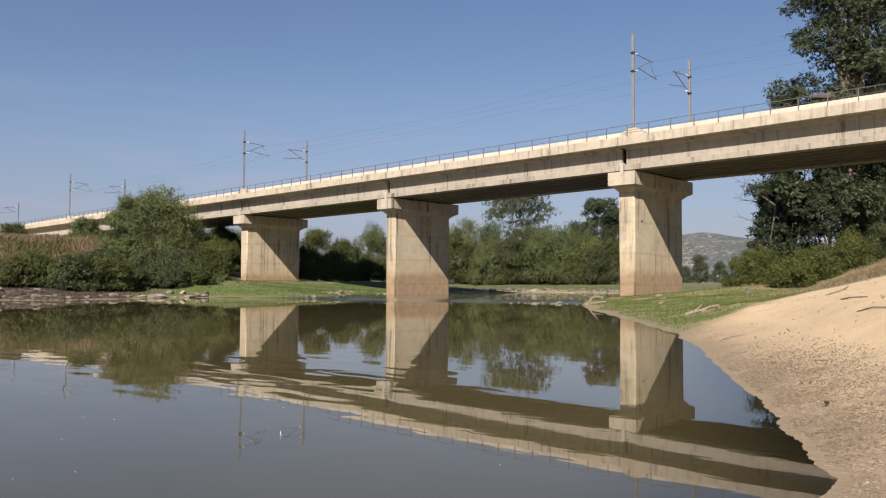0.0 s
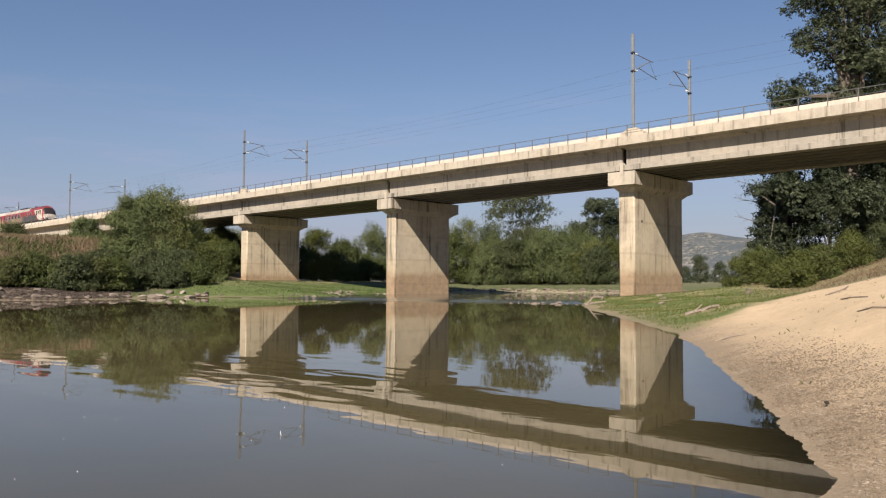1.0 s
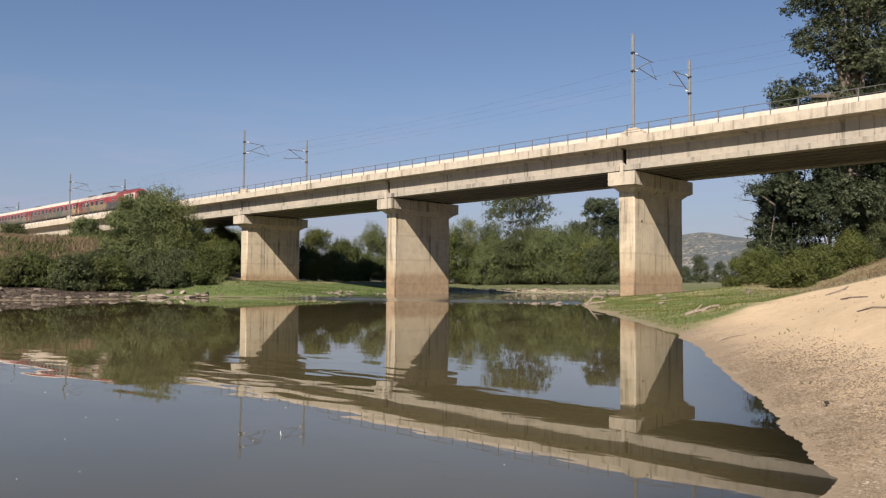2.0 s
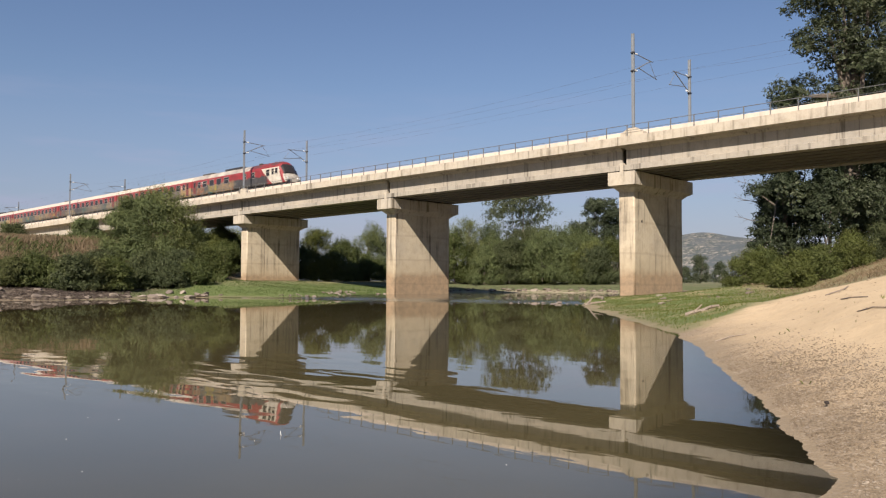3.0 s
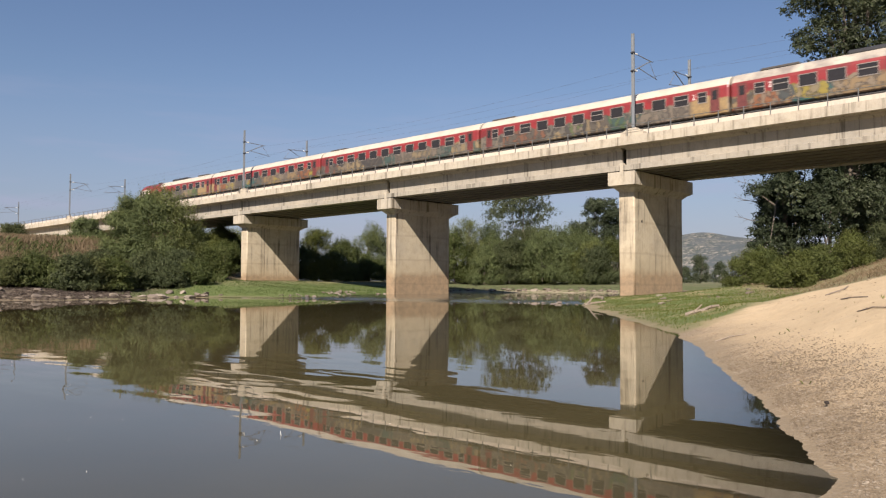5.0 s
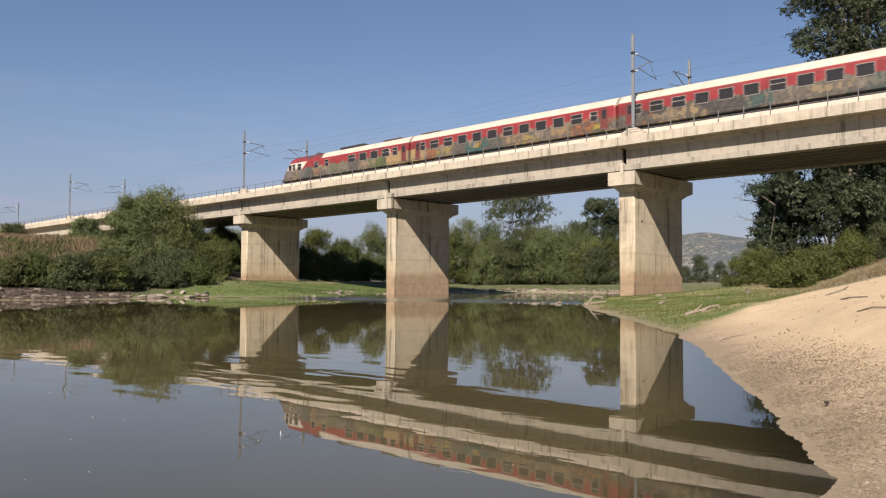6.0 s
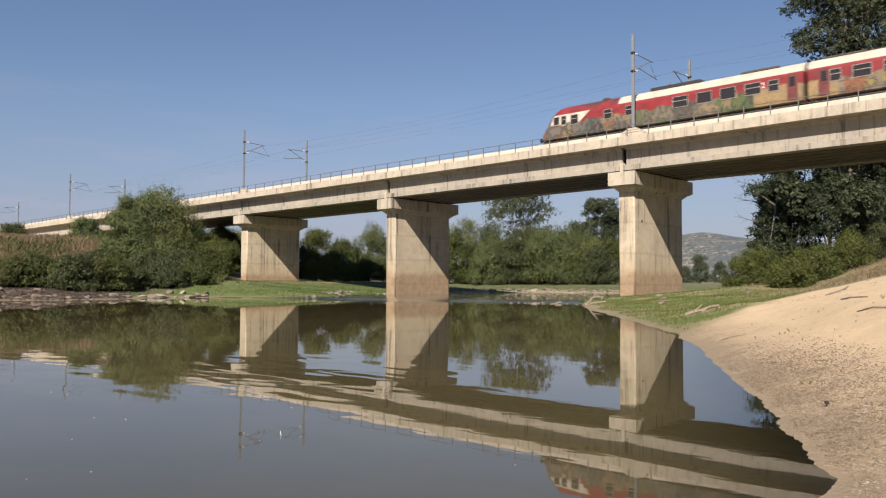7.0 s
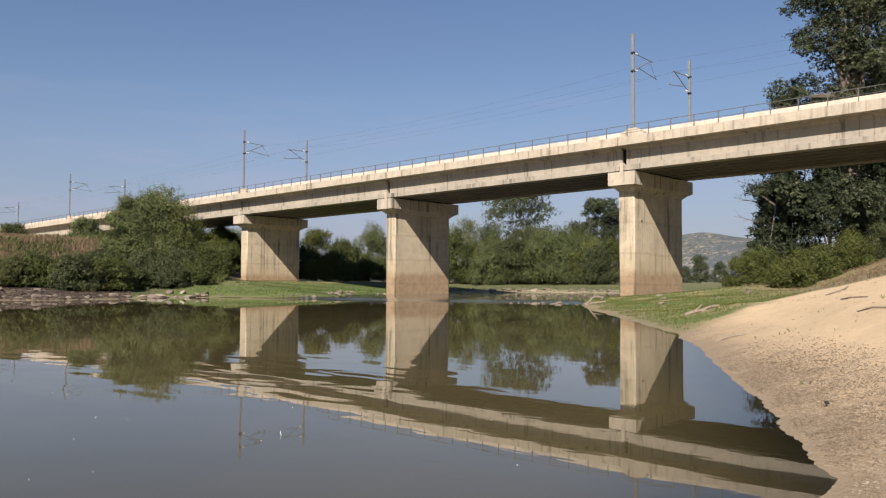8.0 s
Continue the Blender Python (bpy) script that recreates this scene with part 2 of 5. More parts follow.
def ground_material():
    n = Nodes("ground_cover", 0.95)
    w = n.world()
    x, y, z = n.split(w)
    big, mid, fine = n.noise(w, 0.12, 4), n.noise(w, 0.9, 5, 0.65), n.noise(w, 14.0, 4, 0.7)
    grain = n.noise(w, 45.0, 3, 0.7)
    sand = n.mix(n.mask(mid, 0.3, 0.7), (0.47, 0.355, 0.215), (0.41, 0.305, 0.178))
    sand = n.mix(n.math("MULTIPLY", n.mask(n.noise(w, 5.0, 5, 0.75), 0.50, 0.70), 0.45), sand, (0.30, 0.225, 0.135))
    wet = n.mask(n.math("ADD", z, n.math("MULTIPLY", mid, 0.7)), 0.88, 0.42)
    cells = n.add("ShaderNodeTexVoronoi", Scale=34.0, Randomness=1.0)
    n.link(w, cells.inputs["Vector"])
    pick = n.split(cells.outputs["Color"])[0]
    pebbly = n.ramp(pick, [(0.0, (0.175, 0.120, 0.064)), (0.45, (0.27, 0.195, 0.112)), (0.8, (0.33, 0.245, 0.15)), (1.0, (0.46, 0.38, 0.28))])
    pebbly = n.mix(n.mask(fine, 0.40, 0.62), n.mix(0.5, pebbly, (0.20, 0.15, 0.09)), pebbly)
    sand = n.mix(wet, sand, pebbly)
    green = n.mix(n.mask(mid, 0.35, 0.65), (0.060, 0.088, 0.013), (0.092, 0.114, 0.023))
    green = n.mix(n.math("MULTIPLY", n.mask(n.noise(w, 0.35, 4), 0.46, 0.62), n.mask(x, -24, -8)), green, (0.22, 0.18, 0.085))
    dry = n.mix(n.mask(mid, 0.35, 0.65), (0.36, 0.265, 0.165), (0.24, 0.185, 0.10))
    # sand lies on the camera's shore, green meadow round the piers, dry grass on the high banks
    deep = n.math("ADD", n.math("MULTIPLY", n.math("SUBTRACT", x, 33.17), -0.686), n.math("MULTIPLY", n.math("ADD", y, 58.44), 0.728))
    wide = n.math("ADD", n.math("MULTIPLY", n.math("SUBTRACT", x, 33.17), 0.728), n.math("MULTIPLY", n.math("ADD", y, 58.44), 0.686))
    ragged = n.math("MULTIPLY", n.math("SUBTRACT", mid, 0.5), 3.0)
    lean = n.add("ShaderNodeMapRange", **{"From Min": 7.5, "From Max": 13.0, "To Min": 0.0, "To Max": 4.6})
    n.link(wide, lean.inputs["Value"])
    is_sand = n.mask(n.math("SUBTRACT", n.math("ADD", deep, ragged), lean.outputs[0]), 23.6, 22.2)
    up = n.math("ADD", z, n.math("MULTIPLY", n.math("SUBTRACT", big, 0.5), 1.5))
    c = n.mix(n.mask(up, 1.0, 2.0), green, n.mix(n.mask(n.noise(w, 1.8, 5, 0.7), 0.42, 0.6), dry, (0.115, 0.115, 0.042)))
    thin = n.math("SUBTRACT", n.math("ADD", wide, n.math("MULTIPLY", ragged, 0.8)), n.math("MULTIPLY", deep, 0.36))
    c = n.mix(n.math("MULTIPLY", n.mask(thin, 0.6, 3.5), 0.8), c, n.mix(n.mask(n.noise(w, 1.8, 5, 0.7), 0.40, 0.62), (0.20, 0.145, 0.075), (0.11, 0.11, 0.035)))
    c = n.mix(n.math("MULTIPLY", n.mask(y, 10.0, 16.0), 0.75), c, n.mix(n.mask(mid, 0.4, 0.6), (0.085, 0.085, 0.034), (0.055, 0.068, 0.022)))
    left = n.math("ADD", n.math("MULTIPLY", n.math("ADD", x, 36), -0.73), n.math("MULTIPLY", n.math("ADD", y, 22), -0.69))
    soil = n.mix(n.mask(mid, 0.4, 0.6), (0.10, 0.070, 0.045), (0.06, 0.048, 0.028))
    c = n.mix(n.math("MULTIPLY", n.mask(n.math("ADD", left, ragged), 0.0, 5.0), n.mask(up, 2.6, 1.6)), c, soil)
    c = n.mix(is_sand, c, sand)
    far = n.math("MULTIPLY", n.mask(n.math("ADD", y, ragged), 15, 18), n.mask(n.math("ADD", z, n.math("MULTIPLY", mid, 0.5)), 0.85, 0.65))
    c = n.mix(far, c, n.mix(n.mask(mid, 0.4, 0.6), (0.30, 0.24, 0.165), (0.12, 0.13, 0.05)))
    mud = n.mask(n.math("ADD", z, n.math("MULTIPLY", mid, 0.22)), 0.32, 0.10)
    c = n.mix(n.math("MULTIPLY", mud, 0.8), c, (0.19, 0.145, 0.09))
    c = n.mix(n.math("MULTIPLY", n.mask(fine, 0.58, 0.78), 0.3), c, (0.18, 0.13, 0.085))
    n.color(n.mix(n.math("MULTIPLY", n.mask(grain, 0.55, 0.75), 0.3), c, n.mix(0.6, c, (0.12, 0.09, 0.06))))
    n.bump(n.math("ADD", n.math("MULTIPLY", mid, 1.0), n.math("ADD", n.math("MULTIPLY", fine, 0.4), n.math("ADD", n.math("MULTIPLY", grain, 0.12), n.math("MULTIPLY", n.math("MULTIPLY", cells.outputs["Distance"], wet), -0.3)))), 0.5, 0.07)
    return n.m


def ground():
    xs, ys = axis(0.7, -110, 60, 14, 40, 0.16), axis(0.7, -75, 62, -60, -28, 0.16)
    gx, gy = np.meshgrid(xs, ys)
    z = land(gx, gy)
    out = np.maximum(np.hypot(gx + 20, gy) - 150, 0)
    z = z + np.minimum(out * 0.004, 6) * (0.6 + 0.4 * wobble(gx, gy, 90))
    v = np.stack([gx, gy, z], -1).reshape(-1, 3)
    nx, ny = len(xs), len(ys)
    i = (np.arange(ny - 1)[:, None] * nx + np.arange(nx - 1)).ravel()
    f = np.stack([i, i + 1, i + nx + 1, i + nx], -1)
    tagged(sheet("ground", v.tolist(), f.tolist(), ground_material(), smooth=True), "sandy beach, green meadow and dry grass banks beside the river", "ground", kind="structure")


def water_material(name, ripple, scale, body):
    n = Nodes(name, 0.015)
    n.b.inputs["IOR"].default_value = 1.33
    w = n.world()
    n.color(n.mix(n.mask(n.noise(w, 0.15, 4), 0.35, 0.7), body, tuple(v * 0.7 for v in body)))
    m = n.t.nodes.new("ShaderNodeMapping")
    m.inputs["Rotation"].default_value = (0, 0, -0.7558)
    m.inputs["Scale"].default_value = (0.35, 1.0, 1.0)
    n.link(w, m.inputs[0])
    a = n.noise(m.outputs[0], scale, 2, 0.45)
    x, y, z = n.split(w)
    deep = n.math("ADD", n.math("MULTIPLY", n.math("SUBTRACT", x, 33.17), -0.686), n.math("MULTIPLY", n.math("ADD", y, 58.44), 0.728))
    wide = n.math("ADD", n.math("MULTIPLY", n.math("SUBTRACT", x, 33.17), 0.728), n.math("MULTIPLY", n.math("ADD", y, 58.44), 0.686))
    # a slow swell crosses the pool some way out and dies towards the beach
    patch = n.math("MULTIPLY", n.math("MULTIPLY", n.mask(deep, 8.5, 11.0), n.mask(deep, 17.5, 13.0)), n.mask(n.math("SUBTRACT", wide, n.math("MULTIPLY", deep, 0.05)), 0.6, -1.5))
    fine = n.noise(m.outputs[0], scale * 5, 2, 0.5)
    n.bump(n.math("ADD", n.math("MULTIPLY", a, n.math("ADD", n.math("MULTIPLY", patch, 0.9), 0.10)), n.math("MULTIPLY", fine, 0.028)), 1.0, ripple)
    # the bed shows through where the water is shallow
    thin = n.t.nodes.new("ShaderNodeAttribute")
    thin.attribute_name = "shallow"
    bed = n.add("ShaderNodeBsdfTransparent", Color=(0.90, 0.82, 0.66, 1))
    gloss = n.add("ShaderNodeBsdfGlossy", Roughness=0.015)
    fres = n.add("ShaderNodeFresnel", IOR=1.33)
    tilt = n.b.inputs["Normal"].links[0].from_socket
    n.link(tilt, gloss.inputs["Normal"])
    n.link(tilt, fres.inputs["Normal"])
    clear = n.t.nodes.new("ShaderNodeMixShader")
    n.link(fres.outputs[0], clear.inputs[0])
    n.link(bed.outputs[0], clear.inputs[1])
    n.link(gloss.outputs[0], clear.inputs[2])
    whole = n.t.nodes.new("ShaderNodeMixShader")
    n.link(thin.outputs["Fac"], whole.inputs[0])
    n.link(n.b.outputs[0], whole.inputs[1])
    n.link(clear.outputs[0], whole.inputs[2])
    n.link(whole.outputs[0], n.t.nodes["Material Output"].inputs[0])
    return n.m


def water():
    still = water_material("still_water", 0.017, 0.9, (0.070, 0.058, 0.027))
    brisk = water_material("brisk_water", 0.30, 2.4, (0.07, 0.065, 0.05))

    def flat(name, xs, ys, height, mat, label):
        gx, gy = np.meshgrid(xs, ys)
        z = height(gx, gy)
        v = np.stack([gx, gy, z], -1).reshape(-1, 3)
        nx, ny = len(xs), len(ys)
        i = (np.arange(ny - 1)[:, None] * nx + np.arange(nx - 1)).ravel()
        ob = sheet(name, v.tolist(), np.stack([i, i + 1, i + nx + 1, i + nx], -1).tolist(), mat, smooth=True)
        thin = ob.data.attributes.new("shallow", "FLOAT", "POINT")
        thin.data.foreach_set("value", (0.9 * np.clip(1 - (z - land(gx, gy)) / 0.16, 0, 1) ** 1.3).ravel().astype(np.float32))
        tagged(ob, label, "water", kind="structure")

    flat("water", np.concatenate([np.linspace(-95, 14, 80)[:-1], np.linspace(14, 40, 131)]), np.concatenate([np.linspace(-118, -60, 30)[:-1], np.linspace(-60, -28, 141), np.linspace(-28, -3, 26)[1:]]), lambda x, y: x * 0 - 0.0, still, "still brown-green river pool mirroring the bridge")
    flat("water_upstream", np.linspace(-80, 60, 91), np.linspace(-40, 70, 91), lambda x, y: 0.24 * step(x * 0.25 - y, 14.5, 8.5) - 0.06, brisk, "shallow rippled river running under the bridge")


ground()
water()

# ---- bridge ----


def girder_outline(y, i=0):
    """I-girder: wide bottom flange, thin web, top flange."""
    near = 0.62 if i == 0 else 0.5
    return [(y - near, 11.18), (y + 0.50, 11.18), (y + 0.50, 11.74), (y + 0.10, 11.88), (y + 0.10, 12.95), (y + 0.6, 13.2), (y - 0.4, 13.2), (y - 0.10, 12.95), (y - 0.10, 11.74), (y - near, 11.62)]


def bridge_span(x0):
    """One span: slab with kerbs and ballast walls, seven girders, rails and railings."""
    x1 = x0 + 30
    b = thing("bridge_span", "pale concrete railway bridge span with stained edge beams and girders", "bridge", "spans of the railway bridge", kind="")
    bm = bmesh.new()
    prism(bm, [(0.06, 13.25), (0.40, 13.22), (11.44, 13.22), (11.78, 13.25), (11.78, 13.99), (11.45, 13.99), (11.45, 13.86), (0.39, 13.86), (0.39, 13.99), (0.06, 13.99)], x0 + 0.02, x1 - 0.02)
    part("deck_slab", graded(bm), CONC, b)
    for y in (1.10, 10.62):
        part("ballast_wall", graded(box(bmesh.new(), x0 + 0.02, x1 - 0.02, y, y + 0.16, 13.855, 14.56, 0.02)), KERB, b, "low pale ballast wall")
    for i in range(7):
        y = 1.28 + i * 1.52
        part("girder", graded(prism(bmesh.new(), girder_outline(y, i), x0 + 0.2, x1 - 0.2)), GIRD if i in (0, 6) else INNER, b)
    for x in (x0 + 0.45, x0 + 10, x0 + 20, x1 - 0.45):
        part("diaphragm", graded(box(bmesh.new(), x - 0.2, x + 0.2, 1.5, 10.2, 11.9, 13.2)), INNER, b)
    part("ballast_bed", graded(prism(bmesh.new(), [(1.262, 13.865), (10.615, 13.865), (10.615, 14.12), (9.4, 14.16), (6.0, 14.0), (2.4, 14.16), (1.262, 14.12)], x0 + 0.03, x1 - 0.03)), BALLAST, b)
    for track in (3.8, 8.1):
        for side in (-0.75, 0.75):
            part("rail", graded(box(bmesh.new(), x0, x1, track + side - 0.036, track + side + 0.036, 14.1, 14.3)), DARKM, b)
    for y in (0.16, 11.68):
        for z, r in ((14.92, 0.028), (14.46, 0.018)):
            part("handrail", graded(rod(bmesh.new(), (x0, y, z), (x1, y, z), r)), RAILM, b, "grey steel handrail")
    return b


def posts(b, x0, mesh):
    for i in range(15):
        x = x0 + 0.87 + 2 * i
        for y in (0.16, 11.68):
            o = new("railing_post", mesh)
            o.parent = b
            o.location = (x, y, GRADE * x)


def post_mesh():
    bm = box(bmesh.new(), -0.035, 0.035, -0.035, 0.035, 13.98, 14.94, 0.008)
    box(bm, -0.08, 0.08, -0.07, 0.07, 13.985, 14.01)
    me = bpy.data.meshes.new("railing_post")
    bm.to_mesh(me)
    bm.free()
    me.materials.append(RAILM)
    return me


def pier(x):
    """Wall pier with a flared cap and bearing blocks."""
    g = GRADE * x
    foot = min(h(x, 1.5), h(x, 9), h(x, 5), h(x - 1.5, 5)) - 1.0
    p = thing("bridge_pier", "pale concrete wall pier with flared cap and brown flood stain", "bridge pier", "piers of the railway bridge", pose(x, 0, foot))
    bm = bmesh.new()
    out = [(u, v) for u, v, a0 in ((-0.72, 1.76, 180), (0.56, 1.76, 270), (0.56, 10.42, 0), (-0.72, 10.42, 90))]
    out = [(u + 0.13 * math.cos(radians(a0 + 18 * k)), v + 0.13 * math.sin(radians(a0 + 18 * k))) for (u, v), a0 in zip(out, (180, 270, 0, 90)) for k in range(6)]
    top = 9.75 + g - foot
    a = [bm.verts.new((u, v, 0)) for u, v in out]
    c = [bm.verts.new((u, v, top)) for u, v in out]
    bm.faces.new(a[::-1])
    bm.faces.new(c)
    for i in range(24):
        fc = bm.faces.new((a[i], a[(i + 1) % 24], c[(i + 1) % 24], c[i]))
        fc.smooth = i % 6 != 5
    part("shaft", bm, PIER, p)
    bm = bmesh.new()
    rings = [(0.70, 1.58, 9.40), (0.98, 1.20, 9.72), (1.3, 0.62, 9.95), (1.3, 0.62, 11.06), (1.27, 0.65, 11.09)]
    loops = []
    for u, v, z in rings:
        z = z + g - foot
        loops.append([bm.verts.new(q) for q in ((-u, v, z), (u, v, z), (u, 12.12 - v, z), (-u, 12.12 - v, z))])
    bm.faces.new(loops[0][::-1])
    bm.faces.new(loops[-1])
    for a, c in zip(loops, loops[1:]):
        for i in range(4):
            bm.faces.new((a[i], a[(i + 1) % 4], c[(i + 1) % 4], c[i]))
    part("cap", bm, CONC, p)
    if abs(x + 1.5) < 0.1:
        part("drain_hole", rod(bmesh.new(), (0.61, 2.9, 6.9 - foot), (0.70, 2.9, 6.9 - foot), 0.13, sides=10), CHARRED, p, "dark drain hole")
    for y in (0.66, 10.5):
        part("joint_stub", box(bmesh.new(), -0.17, 0.17, y, y + 0.4, 11.08 + g - foot, 11.86 + g - foot, 0.02), CONC, p, "short pale concrete stub between the girder ends")
    for y in (1.22, 4.286, 7.352, 10.418):
        for u in (-0.6, 0.6):
            part("bearing", box(bmesh.new(), u - 0.22, u + 0.22, y - 0.3, y + 0.3, 11.09 + g - foot, 11.18 + GRADE * (x + u) - foot - 0.002), DARKM, p)
    return p


CHARRED = plain("dark_recess", (0.03, 0.025, 0.02), 0.95)


def mast(x, y, s, worn=""):
    """Catenary mast on a concrete foot with a hinged cantilever; s: the side to which it reaches."""
    z0 = 13.865 + GRADE * x
    top = 22.86 + 0.0073 * x
    m = thing("catenary_mast", "slender grey catenary mast with bracket arm on the bridge", "catenary mast", "catenary masts on the bridge", pose(x, y, z0))
    hh = top - z0
    bm = bmesh.new()
    rings = [[bm.verts.new((u * w, v * d, z)) for u, v in ((-1, -1), (1, -1), (1, 1), (-1, 1))] for w, d, z in ((1.15, 0.30, 0), (1.05, 0.30, 0.42), (0.32, 0.24, 0.85))]
    for q, t in zip(rings, rings[1:]):
        for i in range(4):
            bm.faces.new((q[i], q[(i + 1) % 4], t[(i + 1) % 4], t[i]))
    bm.faces.new(rings[-1])
    bm.faces.new(rings[0][::-1])
    part("foot", bm, CONC, m, "small concrete mast foot")
    bm = bmesh.new()
    for o in (-0.095, 0.095):
        box(bm, o - 0.022, o + 0.022, -0.09, 0.09, 0.3, hh)
    box(bm, -0.075, 0.075, -0.03, 0.03, 0.3, hh - 0.02)
    part("pole", bm, MASTM, m)
    u, l, c = 21.2 - 13.865, 19.62 - 13.865, 3.2 * s
    part("top_tube", rod(bmesh.new(), (0, 0, u), (0, c * 1.06, u - 0.12), 0.045), WIREARM, m)
    part("diagonal_tube", rod(bmesh.new(), (0, 0, l), (0, c * 0.95, u - 0.12), 0.045), WIREARM, m)
    part("steady_tube", rod(rod(bmesh.new(), (0, c * 0.28, l + 0.45), (0, c * 1.3, l + 0.06), 0.035), (0, c * 0.9, u - 0.2), (0, c * 1.25, l + 0.1), 0.02), WIREARM, m)
    for z, f in ((u - 0.02, 0.1), (l + 0.1, 0.09)):
        part("insulator", rod(bmesh.new(), (0, c * f, z), (0, c * (f + 0.12), z + 0.04), 0.07, sides=8), INSUL, m, "pale ribbed insulator")
    part("bracket", box(box(bmesh.new(), -0.16, 0.16, -0.14, 0.14, u - 0.06, u + 0.06), -0.16, 0.16, -0.14, 0.14, l - 0.06, l + 0.06), DARKM, m)
    return m


WIREARM = plain("bracket_steel", (0.20, 0.20, 0.20), 0.5, 0.4)


def tube(bm, q, r):
    """A thin square tube through points that run along x."""
    rings = [[bm.verts.new((x, y + dy * r, z + dz * r)) for dy, dz in ((-1, -1), (1, -1), (1, 1), (-1, 1))] for x, y, z in q]
    for a, b in zip(rings, rings[1:]):
        for i in range(4):
            bm.faces.new((a[i], b[i], b[(i + 1) % 4], a[(i + 1) % 4]))
    bm.faces.new(rings[0])
    bm.faces.new(rings[-1][::-1])
    return bm


def wires(x0, x1):
    """Overhead line between two masts: messenger, contact wire, droppers and the feeder, over both tracks."""
    w = thing("overhead_wire", "thin dark overhead contact line strung between masts", "overhead wire", "spans of overhead wire", pose(x0, 0, 0))
    n = 14
    for track in (3.8, 8.1):
        for nm, y, z, sag, r in (("messenger_wire", track, 21.05, 0.9, 0.0045), ("contact_wire", track, 19.72, 0.05, 0.0045)):
            q = []
            for i in range(n + 1):
                t = i / n
                x = (x1 - x0) * t
                q.append((x, y, z + 0.0070 * (x0 + x) - 4 * sag * t * (1 - t)))
            part(nm, tube(bmesh.new(), q, r), WIRE, w)
    return w


# ---- train ----
def car_paint(name, cab, palette, shift, scrawl, tan=(), rest=None):
    """Red sides, white roof and graffiti over the lower half; cab: white cab side with a red slanting stripe. x runs back from the car's front.
    tan: a stretch painted over in ochre; rest: a second palette for the rear half."""
    n = Nodes(name, 0.42)
    w = n.where()
    x, y, z = n.split(w)
    back = n.math("MULTIPLY", x, -1.0)
    red = n.mix(n.mask(n.noise(w, 1.2, 4), 0.3, 0.7), (0.24, 0.028, 0.028), (0.16, 0.022, 0.022))
    red = n.mix(n.math("MULTIPLY", n.mask(n.noise(w, 0.45, 3), 0.52, 0.66), 0.6), red, (0.105, 0.022, 0.020))
    white = n.mix(n.mask(n.noise(w, 0.8, 5), 0.4, 0.75), (0.46, 0.41, 0.33), (0.36, 0.31, 0.25))
    if cab == "clean":
        white = n.mix(n.mask(n.noise(w, 0.5, 5, 0.7), 0.35, 0.6), white, (0.22, 0.19, 0.165))
    c = n.mix(n.mask(z, 3.16, 3.19), red, white)
    if cab:
        sooty = n.mix(n.mask(n.noise(w, 0.7, 4, 0.7), 0.42, 0.56), red, (0.085, 0.035, 0.032))
        c = n.mix(n.mask(back, 8.5, 8.3), c, n.mix(n.mask(z, 3.2, 3.5), red, sooty))          # red, sooted roof over the cab
        slant = n.math("ADD", back, n.math("MULTIPLY", z, -1.2))
        panel = n.math("MULTIPLY", n.mask(slant, 1.75, 1.68), n.mask(z, 3.14, 3.1))
        c = n.mix(panel, c, n.mix(n.mask(n.noise(w, 1.6, 5, 0.7), 0.4, 0.65), (0.50, 0.45, 0.37), (0.34, 0.30, 0.24)))      # white cab side
        lean = n.math("SUBTRACT", back, n.math("MULTIPLY", z, 0.42))
        stripe = n.math("MULTIPLY", n.mask(lean, -0.38, -0.36), n.mask(lean, 0.10, 0.08))
        c = n.mix(stripe, c, red)
        c = n.mix(n.mask(lean, -0.38, -0.40), c, n.mix(n.mask(n.noise(w, 2.2, 5, 0.7), 0.4, 0.65), (0.40, 0.36, 0.30), (0.20, 0.18, 0.15)))        # dirty pale front

    def stretch(scale, loc):
        m = n.t.nodes.new("ShaderNodeMapping")
        m.inputs["Location"].default_value = (shift + loc, 0, loc)
        m.inputs["Scale"].default_value = scale
        n.link(w, m.inputs[0])
        bend = n.add("ShaderNodeTexNoise", Scale=1.6, Detail=3.0)
        n.link(m.outputs[0], bend.inputs["Vector"])
        add = n.t.nodes.new("ShaderNodeVectorMath")
        add.operation = "MULTIPLY_ADD"
        n.link(bend.outputs["Color"], add.inputs[0])
        add.inputs[1].default_value = (0.9, 0, 0.8)
        n.link(m.outputs[0], add.inputs[2])
        return add.outputs[0]

    # long pieces, one colour each, with letters in a second tone, dark outlines and faded patches
    def piece(pal, loc):
        v = n.add("ShaderNodeTexVoronoi", Scale=1.0)
        n.link(stretch((0.36, 0, 0.22), loc), v.inputs["Vector"])
        cell = n.split(v.outputs["Color"])
        stops = n.ramp(cell[0], pal)
        stops.node.color_ramp.interpolation = "CONSTANT"
        second = n.ramp(cell[1], pal)
        second.node.color_ramp.interpolation = "CONSTANT"
        letter = n.noise(stretch((2.2, 0, 1.3), loc + 3), 1.0, 2, 0.5)
        body = n.mix(n.mask(letter, 0.50, 0.53), stops, n.mix(0.8, stops, second))
        line = n.math("ABSOLUTE", n.math("SUBTRACT", letter, 0.515))
        return n.mix(n.math("MULTIPLY", n.mask(line, 0.040, 0.012), 0.85), body, n.mix(0.85, stops, (0.03, 0.026, 0.024)))

    tags = piece(palette, 0.0)
